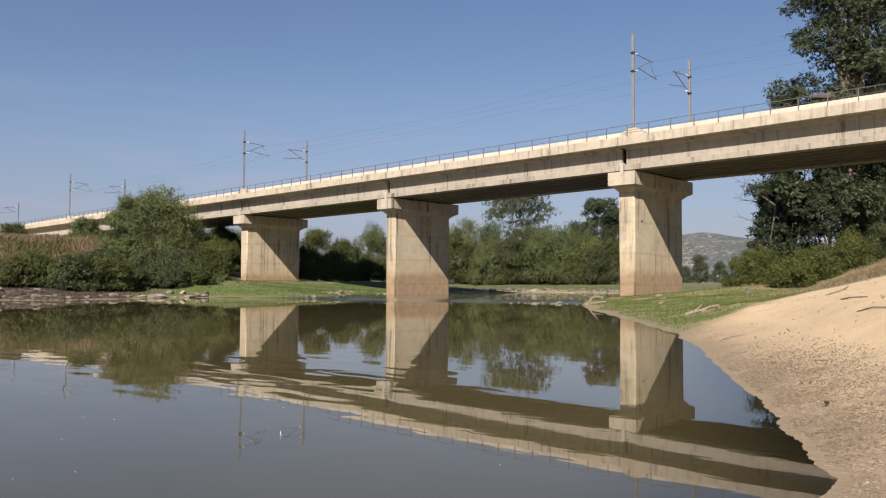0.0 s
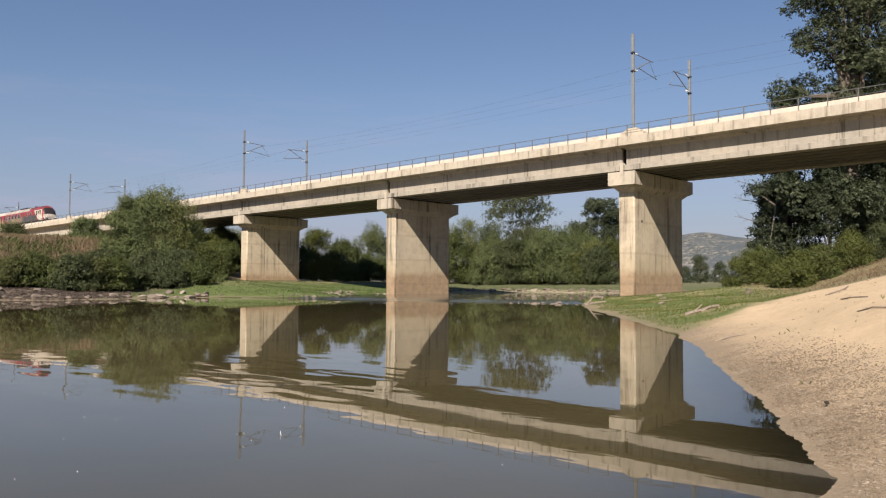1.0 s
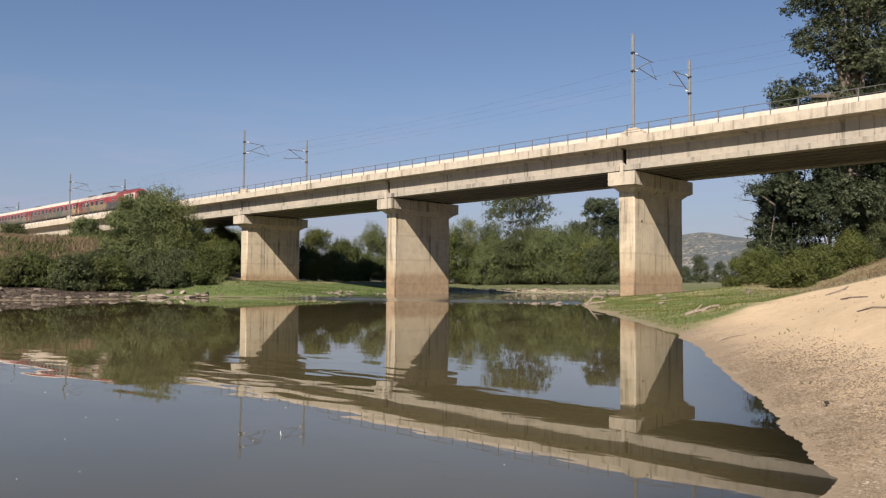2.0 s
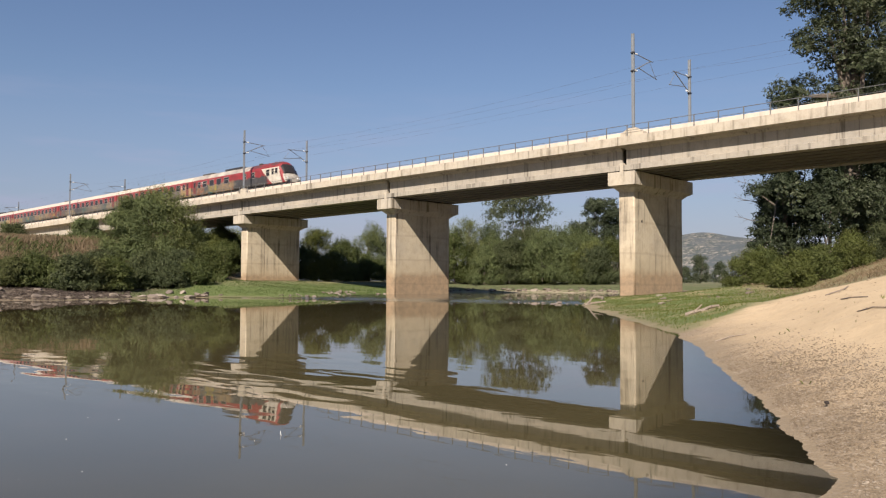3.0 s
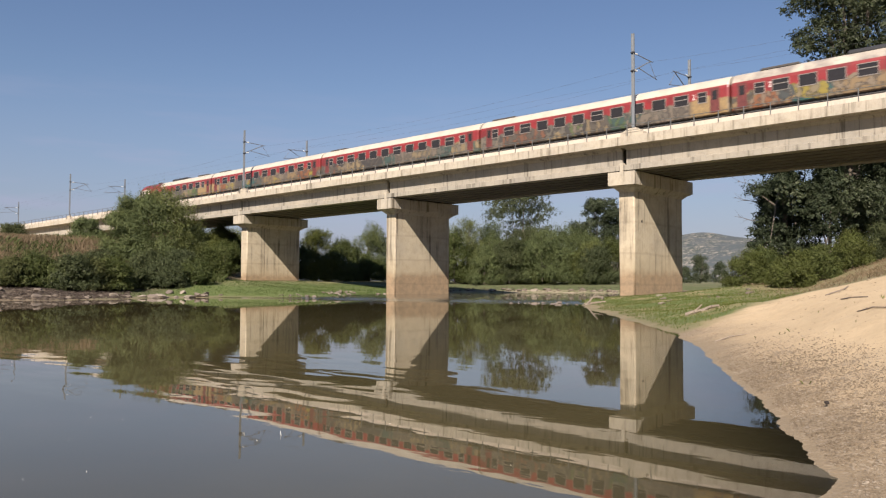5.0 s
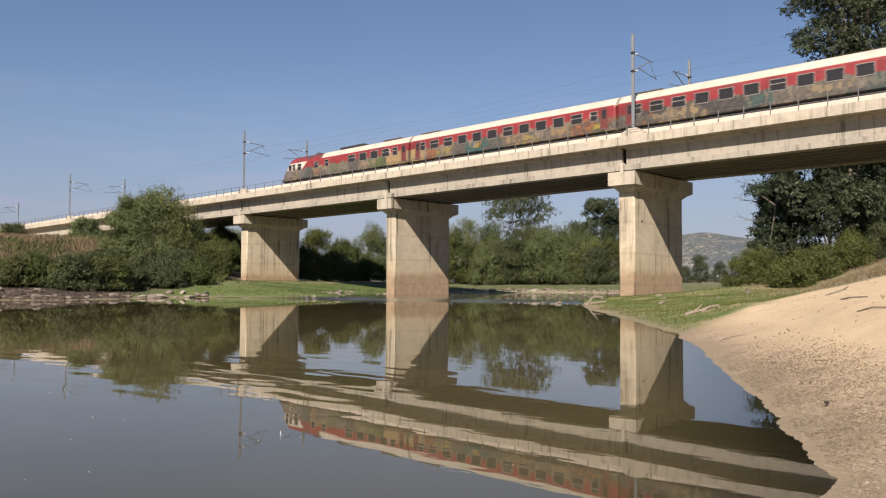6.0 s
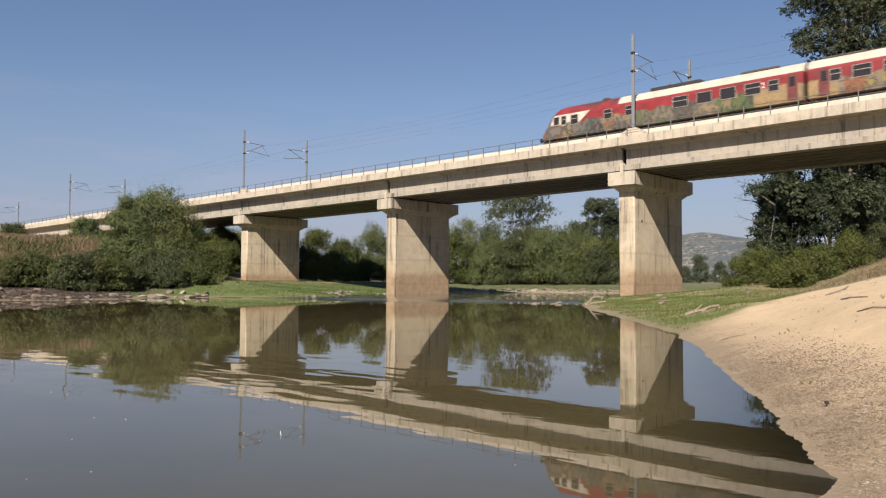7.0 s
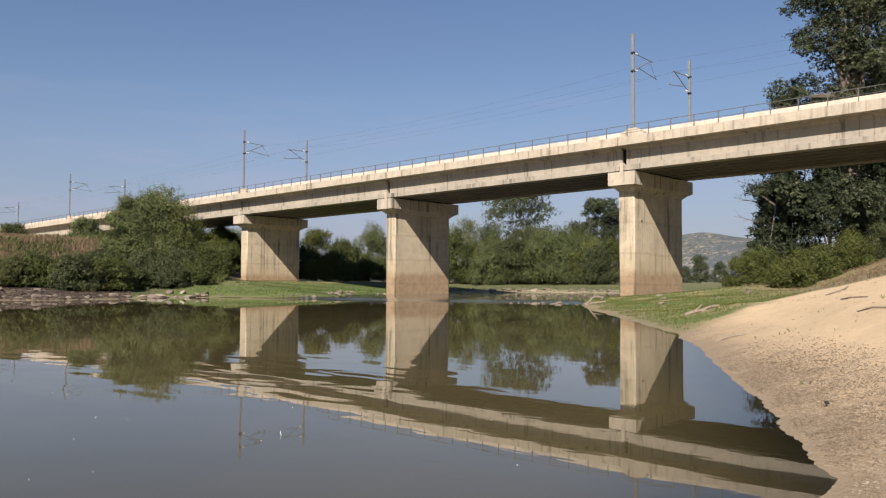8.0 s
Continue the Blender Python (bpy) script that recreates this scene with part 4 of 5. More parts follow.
def plants():
    put("willow_bush", -0.639, 98, 6.24, 14.3, 1, WILLOW, density=130, gaps=0.22)
    put("willow_bush", -0.672, 95, 4.70, 13.2, 69, WILLOW, density=130, gaps=0.22)
    put("willow_bush", -0.715, 94, 3.50, 12.3, 2, WILLOW, density=130, gaps=0.22)
    put("willow_bush", -0.573, 100, 3.04, 9.7, 3, WILLOW)
    put("shrub", -0.923, 69, 3.00, 4.0, 4, SHRUB)
    put("shrub", -0.834, 70, 2.79, 3.9, 5, OLIVE)
    put("shrub", -0.987, 67, 2.43, 3.7, 6, OLIVE)
    put("shrub", -0.745, 74, 2.41, 4.1, 7, SHRUB)
    put("shrub", -0.662, 84, 2.92, 5.0, 8, OLIVE)
    put("shrub", -0.592, 86, 2.80, 5.3, 9, OLIVE)
    put("shrub", -0.809, 108, 2.82, 10.4, 10, WILLOW)
    put("shrub", -0.974, 120, 2.78, 10.8, 11, OLIVE)
    put("willow_bush", -0.487, 150, 6.5, 12.0, 70, WILLOW)
    put("willow_bush", -0.500, 118, 3.42, 10.1, 12, SHRUB)
    put("willow_bush", -0.554, 122, 3.53, 10.1, 13, SHRUB)
    put("willow_bush", -0.286, 128, 4.08, 11.5, 14, SHRUB)
    put("willow_bush", -0.222, 126, 4.38, 9.0, 15, SHRUB)
    put("willow_bush", -0.165, 134, 4.66, 12.0, 16, WILLOW)
    put("willow_bush", -0.337, 122, 4.42, 7.6, 17, SHRUB)
    put("willow_bush", -0.247, 118, 5.13, 6.2, 18, SHRUB)
    put("willow_bush", -0.158, 122, 4.42, 5.9, 19, SHRUB)
    put("willow_bush", 0.046, 132, 5.26, 13.2, 20, WILLOW)
    put("willow_bush", 0.122, 126, 4.56, 10.0, 21, WILLOW)
    put("willow_bush", -0.018, 132, 4.30, 12.2, 22, WILLOW)
    put("willow_bush", 0.186, 128, 4.17, 9.0, 23, SHRUB)
    put("willow_bush", 0.269, 130, 5.18, 12.2, 24, WILLOW)
    put("willow_bush", 0.333, 128, 4.17, 9.1, 25, WILLOW)
    put("poplar_tree", 0.173, 165, 8.6, 21.2, 26, DARKLEAF, low=0.25, gaps=0.5, lobe=0.30, spread=1.0)
    put("poplar_tree", 0.352, 150, 6.2, 17.6, 27, DARKLEAF, low=0.12, lobe=0.30, spread=0.95, gaps=0.5)
    put("poplar_tree", 0.410, 146, 5.0, 15.2, 28, SHADELEAF, low=0.06, lobe=0.32)
    put("shrub", 0.071, 122, 3.53, 4.4, 29, SHRUB)
    put("shrub", 0.199, 123, 4.01, 4.3, 30, SHRUB)
    put("shrub", 0.327, 121, 3.50, 4.3, 31, SHRUB)
    put("far_tree", 0.579, 190, 3.03, 9.1, 32, DARKLEAF)
    put("far_tree", 0.626, 210, 3.04, 7.8, 33, DARKLEAF)
    put("far_tree", 0.546, 220, 2.55, 6.7, 34, DARKLEAF)
    put("poplar_tree", 0.908, 92, 8.2, 39.0, 35, DARKLEAF, low=0.12, gaps=0.4, lobe=0.36, spread=0.9, stem=0.35, size=0.2)
    put("poplar_tree", 1.041, 96, 6.95, 38.6, 36, SHADELEAF, low=0.1, lobe=0.36, stem=0.35, size=0.2)
    put("poplar_tree", 0.779, 94, 4.90, 24.9, 37, SHADELEAF, low=0.06, gaps=0.6, lobe=0.36, spread=0.9)
    put("poplar_tree", 0.862, 90, 3.91, 17.4, 38, SHADELEAF, low=0.0)
    put("poplar_tree", 0.747, 98, 3.55, 16.6, 39, SHADELEAF, low=0.0)
    put("poplar_tree", 0.977, 90, 3.91, 16.7, 40, SHADELEAF, low=0.0)
    put("shrub", 0.690, 58, 1.9, 4.1, 41, SHRUB, size=0.07, density=260)
    put("shrub", 0.725, 60, 2.0, 4.6, 42, SHRUB, size=0.07, density=260)
    put("shrub", 0.790, 50, 1.7, 3.7, 43, SHRUB, size=0.07, density=260)
    put("shrub", 0.845, 51, 1.9, 3.9, 44, SHRUB, size=0.07, density=260)
    put("shrub", 0.925, 54, 1.75, 5.4, 45, SHRUB, size=0.07, density=260)
    put("shrub", 1.005, 57, 1.9, 6.2, 46, OLIVE, size=0.07, density=260)
    put("shrub", -0.955, 71, 2.16, 2.9, 47, OLIVE)
    put("shrub", -0.879, 70, 2.28, 3.3, 48, SHRUB)
    put("shrub", -0.790, 72, 2.19, 3.4, 49, OLIVE)
    put("shrub", -0.707, 78, 2.37, 3.5, 50, OLIVE)
    put("shrub", -0.630, 80, 2.61, 3.7, 51, OLIVE)
    put("shrub", -0.560, 84, 2.43, 4.1, 52, SHRUB)
    put("shrub", -0.770, 86, 2.49, 5.1, 53, OLIVE)
    put("shrub", -1.038, 68, 2.46, 3.5, 54, SHRUB)
    put("shrub", -0.528, 100, 2.90, 6.5, 55, SHRUB)
    put("shrub", -0.490, 112, 2.84, 7.9, 56, SHRUB)
    put("shrub", -0.472, 117, 2.54, 9.0, 57, SHRUB)
    put("willow_bush", 0.027, 122, 4.24, 10.0, 58, SHRUB)
    put("willow_bush", 0.094, 119, 3.45, 6.8, 59, WILLOW)
    put("willow_bush", 0.148, 121, 4.03, 9.1, 60, OLIVE)
    put("willow_bush", 0.224, 120, 5.21, 10.2, 61, WILLOW)
    put("willow_bush", 0.291, 122, 3.53, 6.5, 62, SHRUB)
    put("willow_bush", 0.346, 120, 4.00, 7.6, 63, OLIVE)
    put("willow_bush", 0.388, 124, 3.23, 9.8, 64, SHRUB)
    put("willow_bush", 0.110, 136, 5.71, 12.6, 65, SHRUB)
    put("willow_bush", 0.212, 138, 5.00, 11.7, 66, OLIVE)
    put("willow_bush", 0.314, 138, 5.00, 12.4, 67, WILLOW)
    put("willow_bush", -0.056, 126, 4.56, 9.7, 68, WILLOW)


# ---- small things on the ground ----
def stone_mesh(seed, mat):
    rng = random.Random(seed)
    bm = bmesh.new()
    bmesh.ops.create_icosphere(bm, subdivisions=2, radius=1.0)
    o = Vector((rng.random() * 50, rng.random() * 50, 0))
    for v in bm.verts:
        k = 1 + 0.45 * noise.noise(v.co * 1.1 + o) + 0.15 * noise.noise(v.co * 3.1 + o)
        v.co = v.co * k
    for i in range(9):
        n = Vector((rng.gauss(0, 1), rng.gauss(0, 1), rng.gauss(0, 1))).normalized()
        d = rng.uniform(0.5, 0.8)
        for v in bm.verts:
            v.co -= n * max(0.0, v.co.dot(n) - d)
    for v in bm.verts:
        v.co = Vector((v.co.x * 1.2, v.co.y * 0.85, v.co.z * 0.6))
    me = bpy.data.meshes.new("river_stone")
    bm.to_mesh(me)
    bm.free()
    me.materials.append(mat)
    return me


PALE = plain("bleached_stone", (0.27, 0.225, 0.175), 0.9, 0, 0.35, 3.0)
STONES = [stone_mesh(i, PALE if i % 3 == 0 else ROCK) for i in range(9)]


def stone(x, y, r, rng, lift=0.15, label="rounded pale grey river stone at the water's edge"):
    k = rng.randrange(9)
    o = new("river_stone", STONES[k])
    o.matrix_world = pose(x, y, max(h(x, y), -0.06) + r * lift, rng.uniform(-12, 12), rng.uniform(-12, 12), rng.uniform(0, 360)) @ Matrix.Diagonal((r, r * rng.uniform(0.8, 1.2), r * rng.uniform(0.7, 1.1), 1))
    return tagged(o, label, "stone", "stones along the river")


def edge_walk(points, gap, rng, jitter):
    for (ax, ay), (bx, by) in zip(points, points[1:]):
        n = max(1, int(math.hypot(bx - ax, by - ay) / gap))
        for i in range(n):
            t = (i + rng.random()) / n
            yield ax + (bx - ax) * t + rng.gauss(0, jitter), ay + (by - ay) * t + rng.gauss(0, jitter)


def stones():
    rng = random.Random(4)
    for x, y in edge_walk([(-37, -50), (-32.2, -38.5), (-30, -35.3), (-31.4, -30.4), (-33.5, -26)], 0.6, rng, 0.75):
        stone(x - 0.7, y - 0.3, rng.choice((0.16, 0.2, 0.24, 0.3, 0.42)), rng)
    for x, y in edge_walk([(-33.8, -26), (-34.8, -23.3), (-32.8, -19.1)], 0.6, rng, 0.4):
        stone(x, y, rng.choice((0.2, 0.28, 0.4, 0.55)), rng)
    # riffle: a broken line of stones where the pool begins
    for x, y in edge_walk([(-27, -16.0), (-20, -13.2), (-10, -11.4), (-1, -12.4), (3, -13.2)], 0.30, rng, 0.7):
        stone(x, y, rng.choice((0.1, 0.12, 0.15, 0.2)), rng, 0.3, "small wet stone in the shallow riffle")
    for x, y in edge_walk([(-34, -3), (-30, -7.5), (-25, -12)], 0.42, rng, 0.7):
        stone(x, y, rng.choice((0.14, 0.18, 0.24)), rng, 0.5, "small pale stone on the gravel spit")
    for x, y, r in ((-6.3, -8.6, 0.32), (-5.4, -8.2, 0.28), (-0.3, -13.5, 0.25), (0.8, -12.1, 0.3), (-12.5, -11.6, 0.22), (-36.0, -37.4, 0.6), (-35.0, -34.6, 0.45), (-37.4, -21.9, 0.45), (-36.6, -20.8, 0.4)):
        stone(x, y, r, rng, 0.25, "large bleached boulder lying in the shallow water's edge")
    for x, y in edge_walk([(-40.5, 10), (-40.8, 20.5), (-32, 29), (-20, 35.8), (-2, 34)], 0.7, rng, 0.6):
        stone(x, y + 0.8, rng.choice((0.2, 0.3, 0.45)), rng, 0.2, "pale stone on the far gravel bank")
    for i in range(26):
        d, k = rng.uniform(40, 62), rng.uniform(0.27, 0.40)
        stone(EYE.x - math.sin(YAW) * d + math.cos(YAW) * k * d, EYE.y + math.cos(YAW) * d + math.sin(YAW) * k * d, rng.choice((0.08, 0.12, 0.2)), rng, 0.2, "pale stone lying in the thin meadow grass")
    for x, y in ((-32.9, 1.0), (-31.6, 0.8), (-30.2, 0.9), (-30.0, 3.0), (-2.6, 0.8), (-1.0, 0.6), (0.1, 1.9)):
        stone(x, y, rng.choice((0.25, 0.35)), rng, 0.4, "grey rubble stone against the pier foot")


def stick(name, pts, r, label, category="stick"):
    """A bent branch through (x, y) points on the ground, thinning to its end."""
    t = thing(name, label, category, "", pose(pts[0][0], pts[0][1], h(*pts[0])))
    bm = bmesh.new()
    q = [Vector((x - pts[0][0], y - pts[0][1], max(h(x, y), 0.0) - h(*pts[0]) + r * 0.5 + (0.03 if i % 2 else 0))) for i, (x, y) in enumerate(pts)]
    for i, (a, b) in enumerate(zip(q, q[1:])):
        rod(bm, a, b, r * (1 - 0.6 * i / len(q)), r * (1 - 0.6 * (i + 1) / len(q)), 7)
    for v in bm.verts:
        v.co += Vector((noise.noise(v.co * 5), noise.noise(v.co * 5 + Vector((7, 0, 0))), noise.noise(v.co * 5 + Vector((0, 9, 0))))) * r * 0.7
    part("branch", bm, DRIFT, t)
    return t


CHAR = plain("charred_wood", (0.03, 0.022, 0.018), 0.95, 0, 0.4, 20.0)


def driftwood():
    log = stick("driftwood_log", [(20.45, -32.4), (20.7, -32.3), (20.85, -32.0), (21.15, -31.9), (21.3, -31.6)], 0.075, "bleached driftwood log lying at the sand's edge", "log")
    bm = bmesh.new()
    for a, b in (((0.4, 0.3, 0.15), (0.85, 0.75, 0.4)), ((0.5, 0.5, 0.15), (0.95, 0.85, 0.2)), ((0.2, 0.2, 0.12), (0.45, 0.3, 0.4))):
        rod(bm, a, b, 0.05, 0.02, 6)
    part("stub", bm, DRIFT, log)
    stick("branch", [(25.3, -40.9), (25.6, -40.75), (25.9, -40.5)], 0.022, "dark dry branch lying on wet sand")
    stick("branch", [(25.7, -34.3), (25.9, -33.3), (25.65, -32.0)], 0.025, "thin bent branch lying on pale sand")
    stick("branch", [(27.1, -37.7), (27.5, -38.3), (28.1, -39.2)], 0.02, "thin bent branch lying on pale sand")
    stick("branch", [(28.7, -42.2), (29.1, -42.7), (29.6, -43.4)], 0.015, "thin bent branch lying on pale sand")
    stick("driftwood_log", [(-0.5, -5.5), (0.9, -7.0), (2.2, -8.4), (3.0, -9.8)], 0.16, "pale driftwood log lying along the grassy bank", "log")
    b = stick("driftwood_log", [(4.4, -14.2), (4.7, -13.4), (5.2, -12.9)], 0.09, "forked bleached branch sticking out of the water", "log")
    part("fork", rod(rod(bmesh.new(), (0.1, 0.2, 0.1), (0.5, 0.8, 0.9), 0.07, 0.03), (0.3, 0.5, 0.5), (0.9, 0.9, 0.6), 0.05, 0.02), DRIFT, b)
    stick("branch", [(-31.0, 0.6), (-30.3, 0.9), (-29.4, 0.8)], 0.09, "pale driftwood caught against the pier foot")
    o = new("burnt_lump", stone_mesh(77, CHAR))
    o.matrix_world = pose(30.35, -49.35, h(30.35, -49.35) + 0.05, 10, 20, 40) @ Matrix.Diagonal((0.03, 0.033, 0.045, 1))
    tagged(o, "small black charred lump of wood on gravel", "debris")


def scatter_mesh(name, count, seed, area, shape, mat, label, category, keep=None):
    """Joins many small pieces lying on the ground into one object; area: (deep, wide) ranges from the stand; shape: vertices and faces of one piece."""
    rng = np.random.default_rng(seed)
    (d0, d1), (w0, w1) = area
    d = np.sqrt(rng.uniform(d0 * d0, d1 * d1, count))
    w = rng.uniform(w0, w1, count) * d
    x = EYE.x - math.sin(YAW) * d + math.cos(YAW) * w
    y = EYE.y + math.cos(YAW) * d + math.sin(YAW) * w
    z = land(x, y)
    ok = z > 0.02
    if keep:
        ok &= keep(x, y, z, d, w, rng)
    x, y, z, d = x[ok], y[ok], z[ok], d[ok]
    n = len(x)
    sv, sf, scale = shape(rng, n, d)
    a = rng.uniform(0, 6.283, n)
    ca, sa = np.cos(a)[:, None], np.sin(a)[:, None]
    px = sv[..., 0] * scale[:, None]
    py = sv[..., 1] * scale[:, None]
    v = np.stack([x[:, None] + px * ca - py * sa, y[:, None] + px * sa + py * ca, z[:, None] + sv[..., 2] * scale[:, None]], -1)
    k = v.shape[1]
    f = (np.asarray(sf)[None] + (np.arange(n) * k)[:, None, None]).reshape(-1, len(sf[0]))
    me = bpy.data.meshes.new(name)
    me.from_pydata(v.reshape(-1, 3).tolist(), [], f.tolist())
    me.materials.append(mat)
    return tagged(new(name, me), label, category, kind="stuff")


def pebble_shape(rng, n, d):
    o = np.array([(1, 0, 0.1), (0.3, 0.75, 0.1), (-0.8, 0.6, 0.1), (-0.9, -0.5, 0.1), (0.2, -0.8, 0.1), (0.5, 0.1, 0.5), (-0.4, 0.2, 0.55), (-0.1, -0.4, 0.48)])
    f = [(0, 1, 5), (1, 6, 5), (1, 2, 6), (2, 3, 6), (3, 7, 6), (3, 4, 7), (4, 0, 7), (0, 5, 7), (5, 6, 7)]
    v = o[None] * rng.uniform(0.65, 1.25, (n, 8, 3))
    return v, f, rng.uniform(0.004, 0.007, n) * (1 + 2.2 * rng.random(n) ** 4) * (0.8 + d * 0.05)


def blade_shape(height, thin, lean):
    def make(rng, n, d):
        hgt = height * rng.uniform(0.5, 1.3, n)
        bend = rng.normal(0, lean, (n, 2)) * hgt[:, None]
        v = np.zeros((n, 4, 3))
        v[:, 0] = np.stack([-np.full(n, thin), np.zeros(n), np.full(n, -0.03)], -1)
        v[:, 1] = np.stack([np.full(n, thin), np.zeros(n), np.full(n, -0.03)], -1)
        v[:, 2] = np.stack([thin * 0.7 + bend[:, 0] * 0.4, bend[:, 1] * 0.4, hgt * 0.6], -1)
        v[:, 3] = np.stack([bend[:, 0], bend[:, 1], hgt], -1)
        return v, [(0, 1, 2), (0, 2, 3)], np.ones(n)
    return make


def litter_shape(rng, n, d):
    v = np.array([(-1, -0.35, 0.15), (1, -0.25, 0.05), (0.9, 0.3, 0.3), (-0.8, 0.35, 0.4)])[None] * rng.uniform(0.5, 1.3, (n, 4, 3))
    return v, [(0, 1, 2), (0, 2, 3)], rng.uniform(0.008, 0.024, n) * (0.7 + d * 0.03)


PEBBLES = foliage("mixed_pebbles", (0.16, 0.115, 0.07), (0.27, 0.205, 0.13), (0.46, 0.39, 0.30))
LITTER = foliage("dead_leaves", (0.14, 0.10, 0.06), (0.22, 0.15, 0.09), (0.34, 0.26, 0.16))


def rubble_shape(rng, n, d):
    v, f, s = pebble_shape(rng, n, d)
    return v, f, rng.uniform(0.05, 0.2, n)


RUBBLE = foliage("mixed_rubble", (0.045, 0.032, 0.023), (0.09, 0.066, 0.046), (0.22, 0.175, 0.135))


def cover():
    scatter_mesh("rubble", 5200, 11, ((56, 76), (-0.66, -0.40)), rubble_shape, RUBBLE, "brown and grey rubble along the bank's foot", "rubble", lambda x, y, z, d, w, rng: (z < 1.1) & (y < -23))
    scatter_mesh("rubble", 2600, 12, ((96, 150), (-0.02, 0.27)), rubble_shape, RUBBLE, "pale rubble along the far gravel bank", "rubble", lambda x, y, z, d, w, rng: (z > 0.26) & (z < 0.95) & (y > 13))
    lobby = lambda x, y, z, d, w, rng: (z < 0.62 - 0.45 * rng.random(len(z))) & (shore(x, y) > 0) & (rng.random(len(z)) < step(d, 17, 9))
    scatter_mesh("gravel", 110000, 1, ((3.2, 17), (0.25, 0.62)), pebble_shape, PEBBLES, "mixed brown and white pebbles strewn along the beach", "pebbles", lobby)
    scatter_mesh("leaf_litter", 1500, 2, ((4, 27), (0.28, 0.62)), litter_shape, LITTER, "dead leaves and twigs strewn over the sand", "litter", lambda x, y, z, d, w, rng: wobble(x, y, 0.9, 2.0) + rng.random(len(z)) > 0.55)
    scatter_mesh("dry_grass", 60000, 3, ((64, 125), (-0.62, -0.30)), blade_shape(0.7, 0.035, 0.3), STRAW, "tall dry brown grass on the high river bank", "grass", lambda x, y, z, d, w, rng: (z > 2.2) & (y < -2))
    scatter_mesh("weeds", 22000, 13, ((64, 122), (-0.62, -0.28)), blade_shape(0.85, 0.06, 0.45), SHRUB, "rank green weeds among the dry bank grass", "weeds", lambda x, y, z, d, w, rng: (z > 1.4) & (y < -4) & (wobble(x, y, 4.0, 1.0) + 0.5 * wobble(x, y, 1.5, 2.0) > 0.45))
    scatter_mesh("dry_grass", 12000, 4, ((30, 62), (0.38, 0.64)), blade_shape(0.16, 0.01, 0.5), STRAW, "dry brown grass on the slope above the beach", "grass", lambda x, y, z, d, w, rng: (z > 0.8 + 1.5 * rng.random(len(z))) & (wobble(x, y, 1.6, 3.0) > -0.5) & (y < 8))
    scatter_mesh("green_grass", 52000, 5, ((22, 66), (0.10, 0.52)), blade_shape(0.08, 0.010, 0.4), GREEN, "short green meadow grass beside the pier", "grass", lambda x, y, z, d, w, rng: (z > 0.05) & (y < 6) & (z < 0.9 + 0.9 * rng.random(len(z))) & (w < d * (0.36 + 0.12 * rng.random(len(z)))) & (d - 4.6 * np.clip((w - 7.5) / 5.5, 0, 1) > 23 + rng.random(len(z))))
    scatter_mesh("green_grass", 30000, 6, ((62, 108), (-0.43, -0.05)), blade_shape(0.12, 0.016, 0.35), LUSH, "short green meadow grass round the pier", "grass", lambda x, y, z, d, w, rng: (z > 0.12) & (y > -27) & (x > -70))
    scatter_mesh("weeds", 420, 8, ((9, 20), (0.36, 0.6)), blade_shape(0.06, 0.006, 0.8), GREEN, "small green weeds sprouting on the beach", "weeds", lambda x, y, z, d, w, rng: wobble(x, y, 0.5, 1.0) > 0.75)


def flecks():
    """Bits of foam that drift slowly on the pool."""
    rng = random.Random(9)
    made = []
    for i in range(16):
        d, w = rng.uniform(4.4, 11), rng.uniform(-0.55, 0.22)
        x, y = EYE.x - math.sin(YAW) * d + math.cos(YAW) * w * d, EYE.y + math.cos(YAW) * d + math.sin(YAW) * w * d
        bm = bmesh.new()
        bmesh.ops.create_circle(bm, cap_ends=True, segments=7, radius=rng.uniform(0.002, 0.004))
        g = bmesh.ops.extrude_face_region(bm, geom=bm.faces[:])
        for e in g["geom"]:
            if isinstance(e, bmesh.types.BMVert):
                e.co.z += 0.004
        o = part("foam_fleck", bm, FOAM)
        o.matrix_world = pose(x, y, 0.001)
        tagged(o, "tiny white foam fleck floating on the still pool", "foam", "foam flecks on the pool")
        made.append((o, x, y, rng.uniform(0.8, 1.2)))
    stalk = thing("reed_stalk", "thin pale broken stalk standing out of the water", "stalk", "", pose(27.0, -54.08, -0.1))
    part("stem", rod(bmesh.new(), (0, 0, 0), (-0.025, -0.015, 0.14), 0.0035, 0.002), INSUL, stalk)
    return made


stones()
driftwood()
cover()
FLECKS = flecks()


# ---- assembly ----
def bridge():
    mesh = post_mesh()
    for k in range(-11, 6):
        x0 = -1.5 + 30 * k
        b = bridge_span(x0)
        posts(b, x0, mesh)
    for k in range(-11, 7):
        pier(-1.5 + 30 * k)
    for k in range(-5, 3):
        x = -0.29 + 60 * k
        mast(x, 0.62, 1)
        mast(x, 11.22, -1)
    for k in range(-5, 2):
        wires(-0.29 + 60 * k, 59.71 + 60 * k)


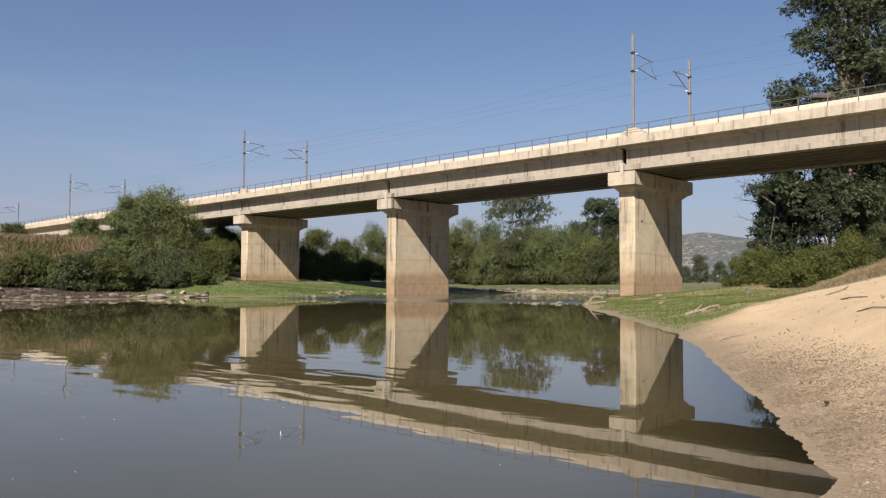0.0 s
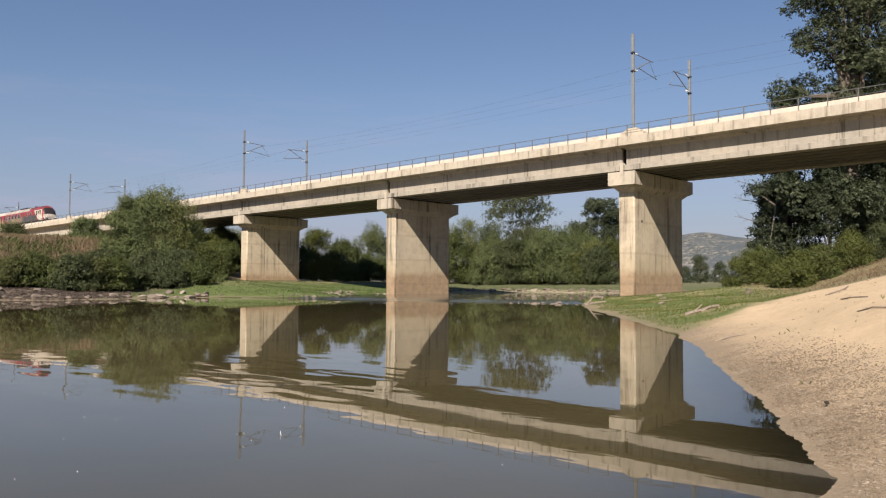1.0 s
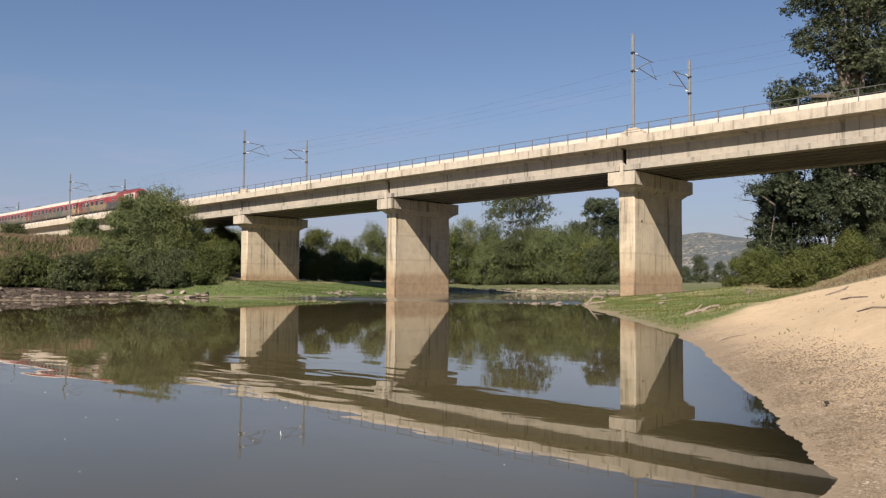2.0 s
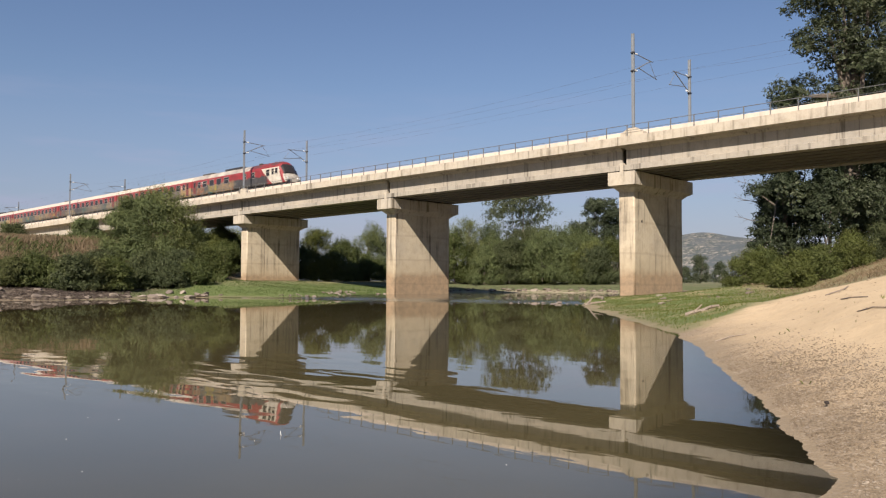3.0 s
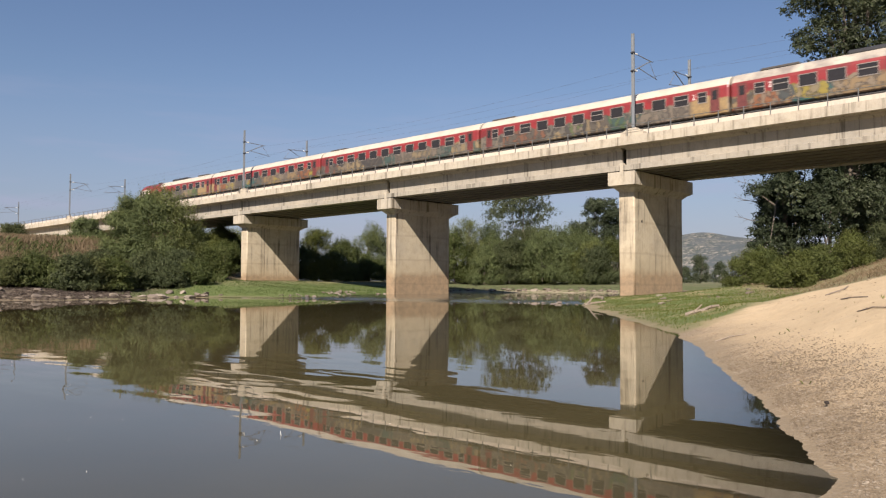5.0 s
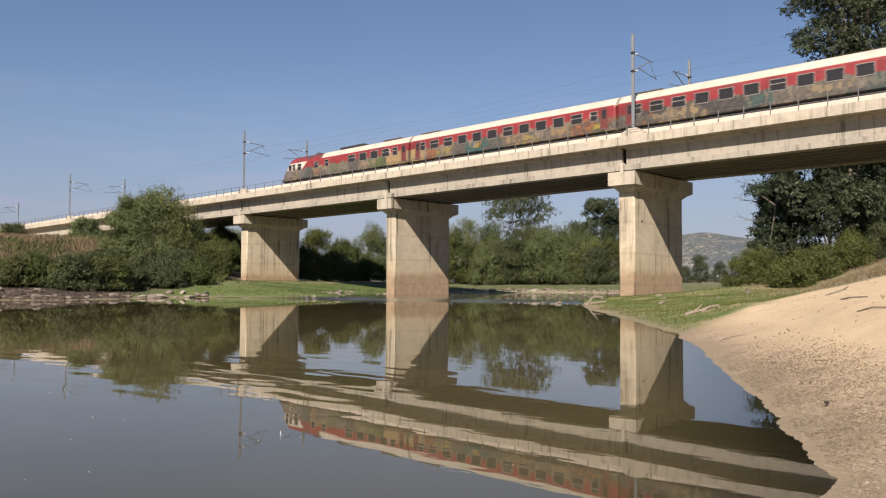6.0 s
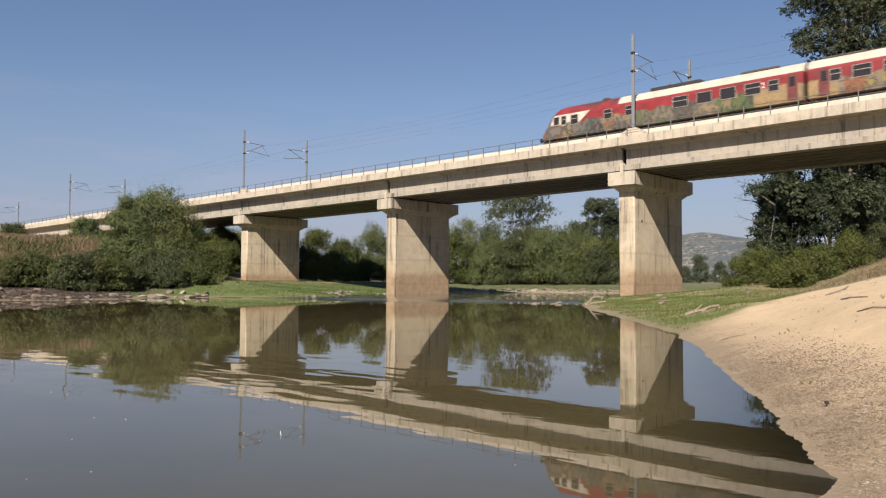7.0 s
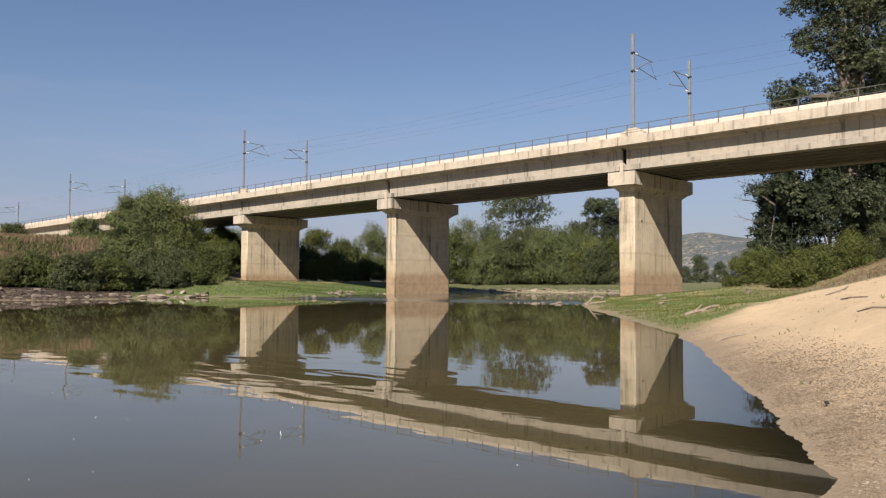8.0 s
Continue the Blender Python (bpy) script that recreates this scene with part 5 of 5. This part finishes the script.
def hill():
    """Far rocky hill."""
    x, y = spot(0.62, 1500)
    n = 70
    u = np.linspace(-1, 1, n)
    gx, gy = np.meshgrid(u, u)
    r = np.hypot(gx, gy)
    z = 100 * step(r, 1, 0) + 14 * step(r, 1, 0.5) * wobble(gx, gy, 0.14, 3.0) * 0.5
    v = np.stack([x + gx * 520, y + gy * 420, z - 4], -1).reshape(-1, 3)
    i = (np.arange(n - 1)[:, None] * n + np.arange(n - 1)).ravel()
    m = Nodes("hazed_hill_scrub", 0.95)
    w = m.world()
    a = m.noise(w, 0.02, 5, 0.7)
    b = m.noise(w, 0.14, 5, 0.75)
    c = m.mix(m.mask(b, 0.48, 0.60), (0.036, 0.046, 0.040), (0.27, 0.235, 0.20))
    # the blue-grey mixed in paints distance haze into the hill's colour
    m.color(m.mix(m.mask(a, 0.4, 0.6), c, (0.055, 0.065, 0.07)))
    tagged(sheet("backdrop_hill", v.tolist(), np.stack([i, i + 1, i + n + 1, i + n], -1).tolist(), m.m, smooth=True), "distant rocky hill with scrub in blue haze", "hill", kind="structure")


def bare_twigs():
    """Dead twigs that stick out of the poplars' edge."""
    rng = random.Random(21)
    for px, depth, z0, n in ((0.685, 99, 11.5, 16), (0.69, 99, 13.6, 12), (0.685, 98, 9.0, 10)):
        x, y = spot(px, depth)
        t = thing("dead_branch", "bare grey dead branch reaching out of the poplar", "branch", "", pose(x + 2.4, y + 2.2, z0))
        bm = bmesh.new()
        tip = Vector((-3.4, -3.1, 1.0))
        rod(bm, (0, 0, 0), tip, 0.06, 0.015, 5)
        for i in range(n):
            a = tip * rng.uniform(0.25, 1.0)
            rod(bm, a, a + Vector((rng.uniform(-1.1, 0.1), rng.uniform(-1.1, 0.1), rng.uniform(-0.5, 1.0))), 0.022, 0.008, 4)
        part("twigs", bm, BARK, t)


bridge()
hill()
plants()
bare_twigs()
CARS = train()


def motions():
    times = [0, 0.1] + [0.5 * i for i in range(1, 16)] + [7.9, 8.0]
    for car, back, turned in CARS:
        walk(car, [(t, ride(t, back, turned)) for t in times])
    for o, x, y, k in FLECKS:
        walk(o, [(t, pose(x + 0.011 * t * k, y + 0.010 * t * k, 0.001)) for t in (0, 2, 4, 6, 8)])


motions()
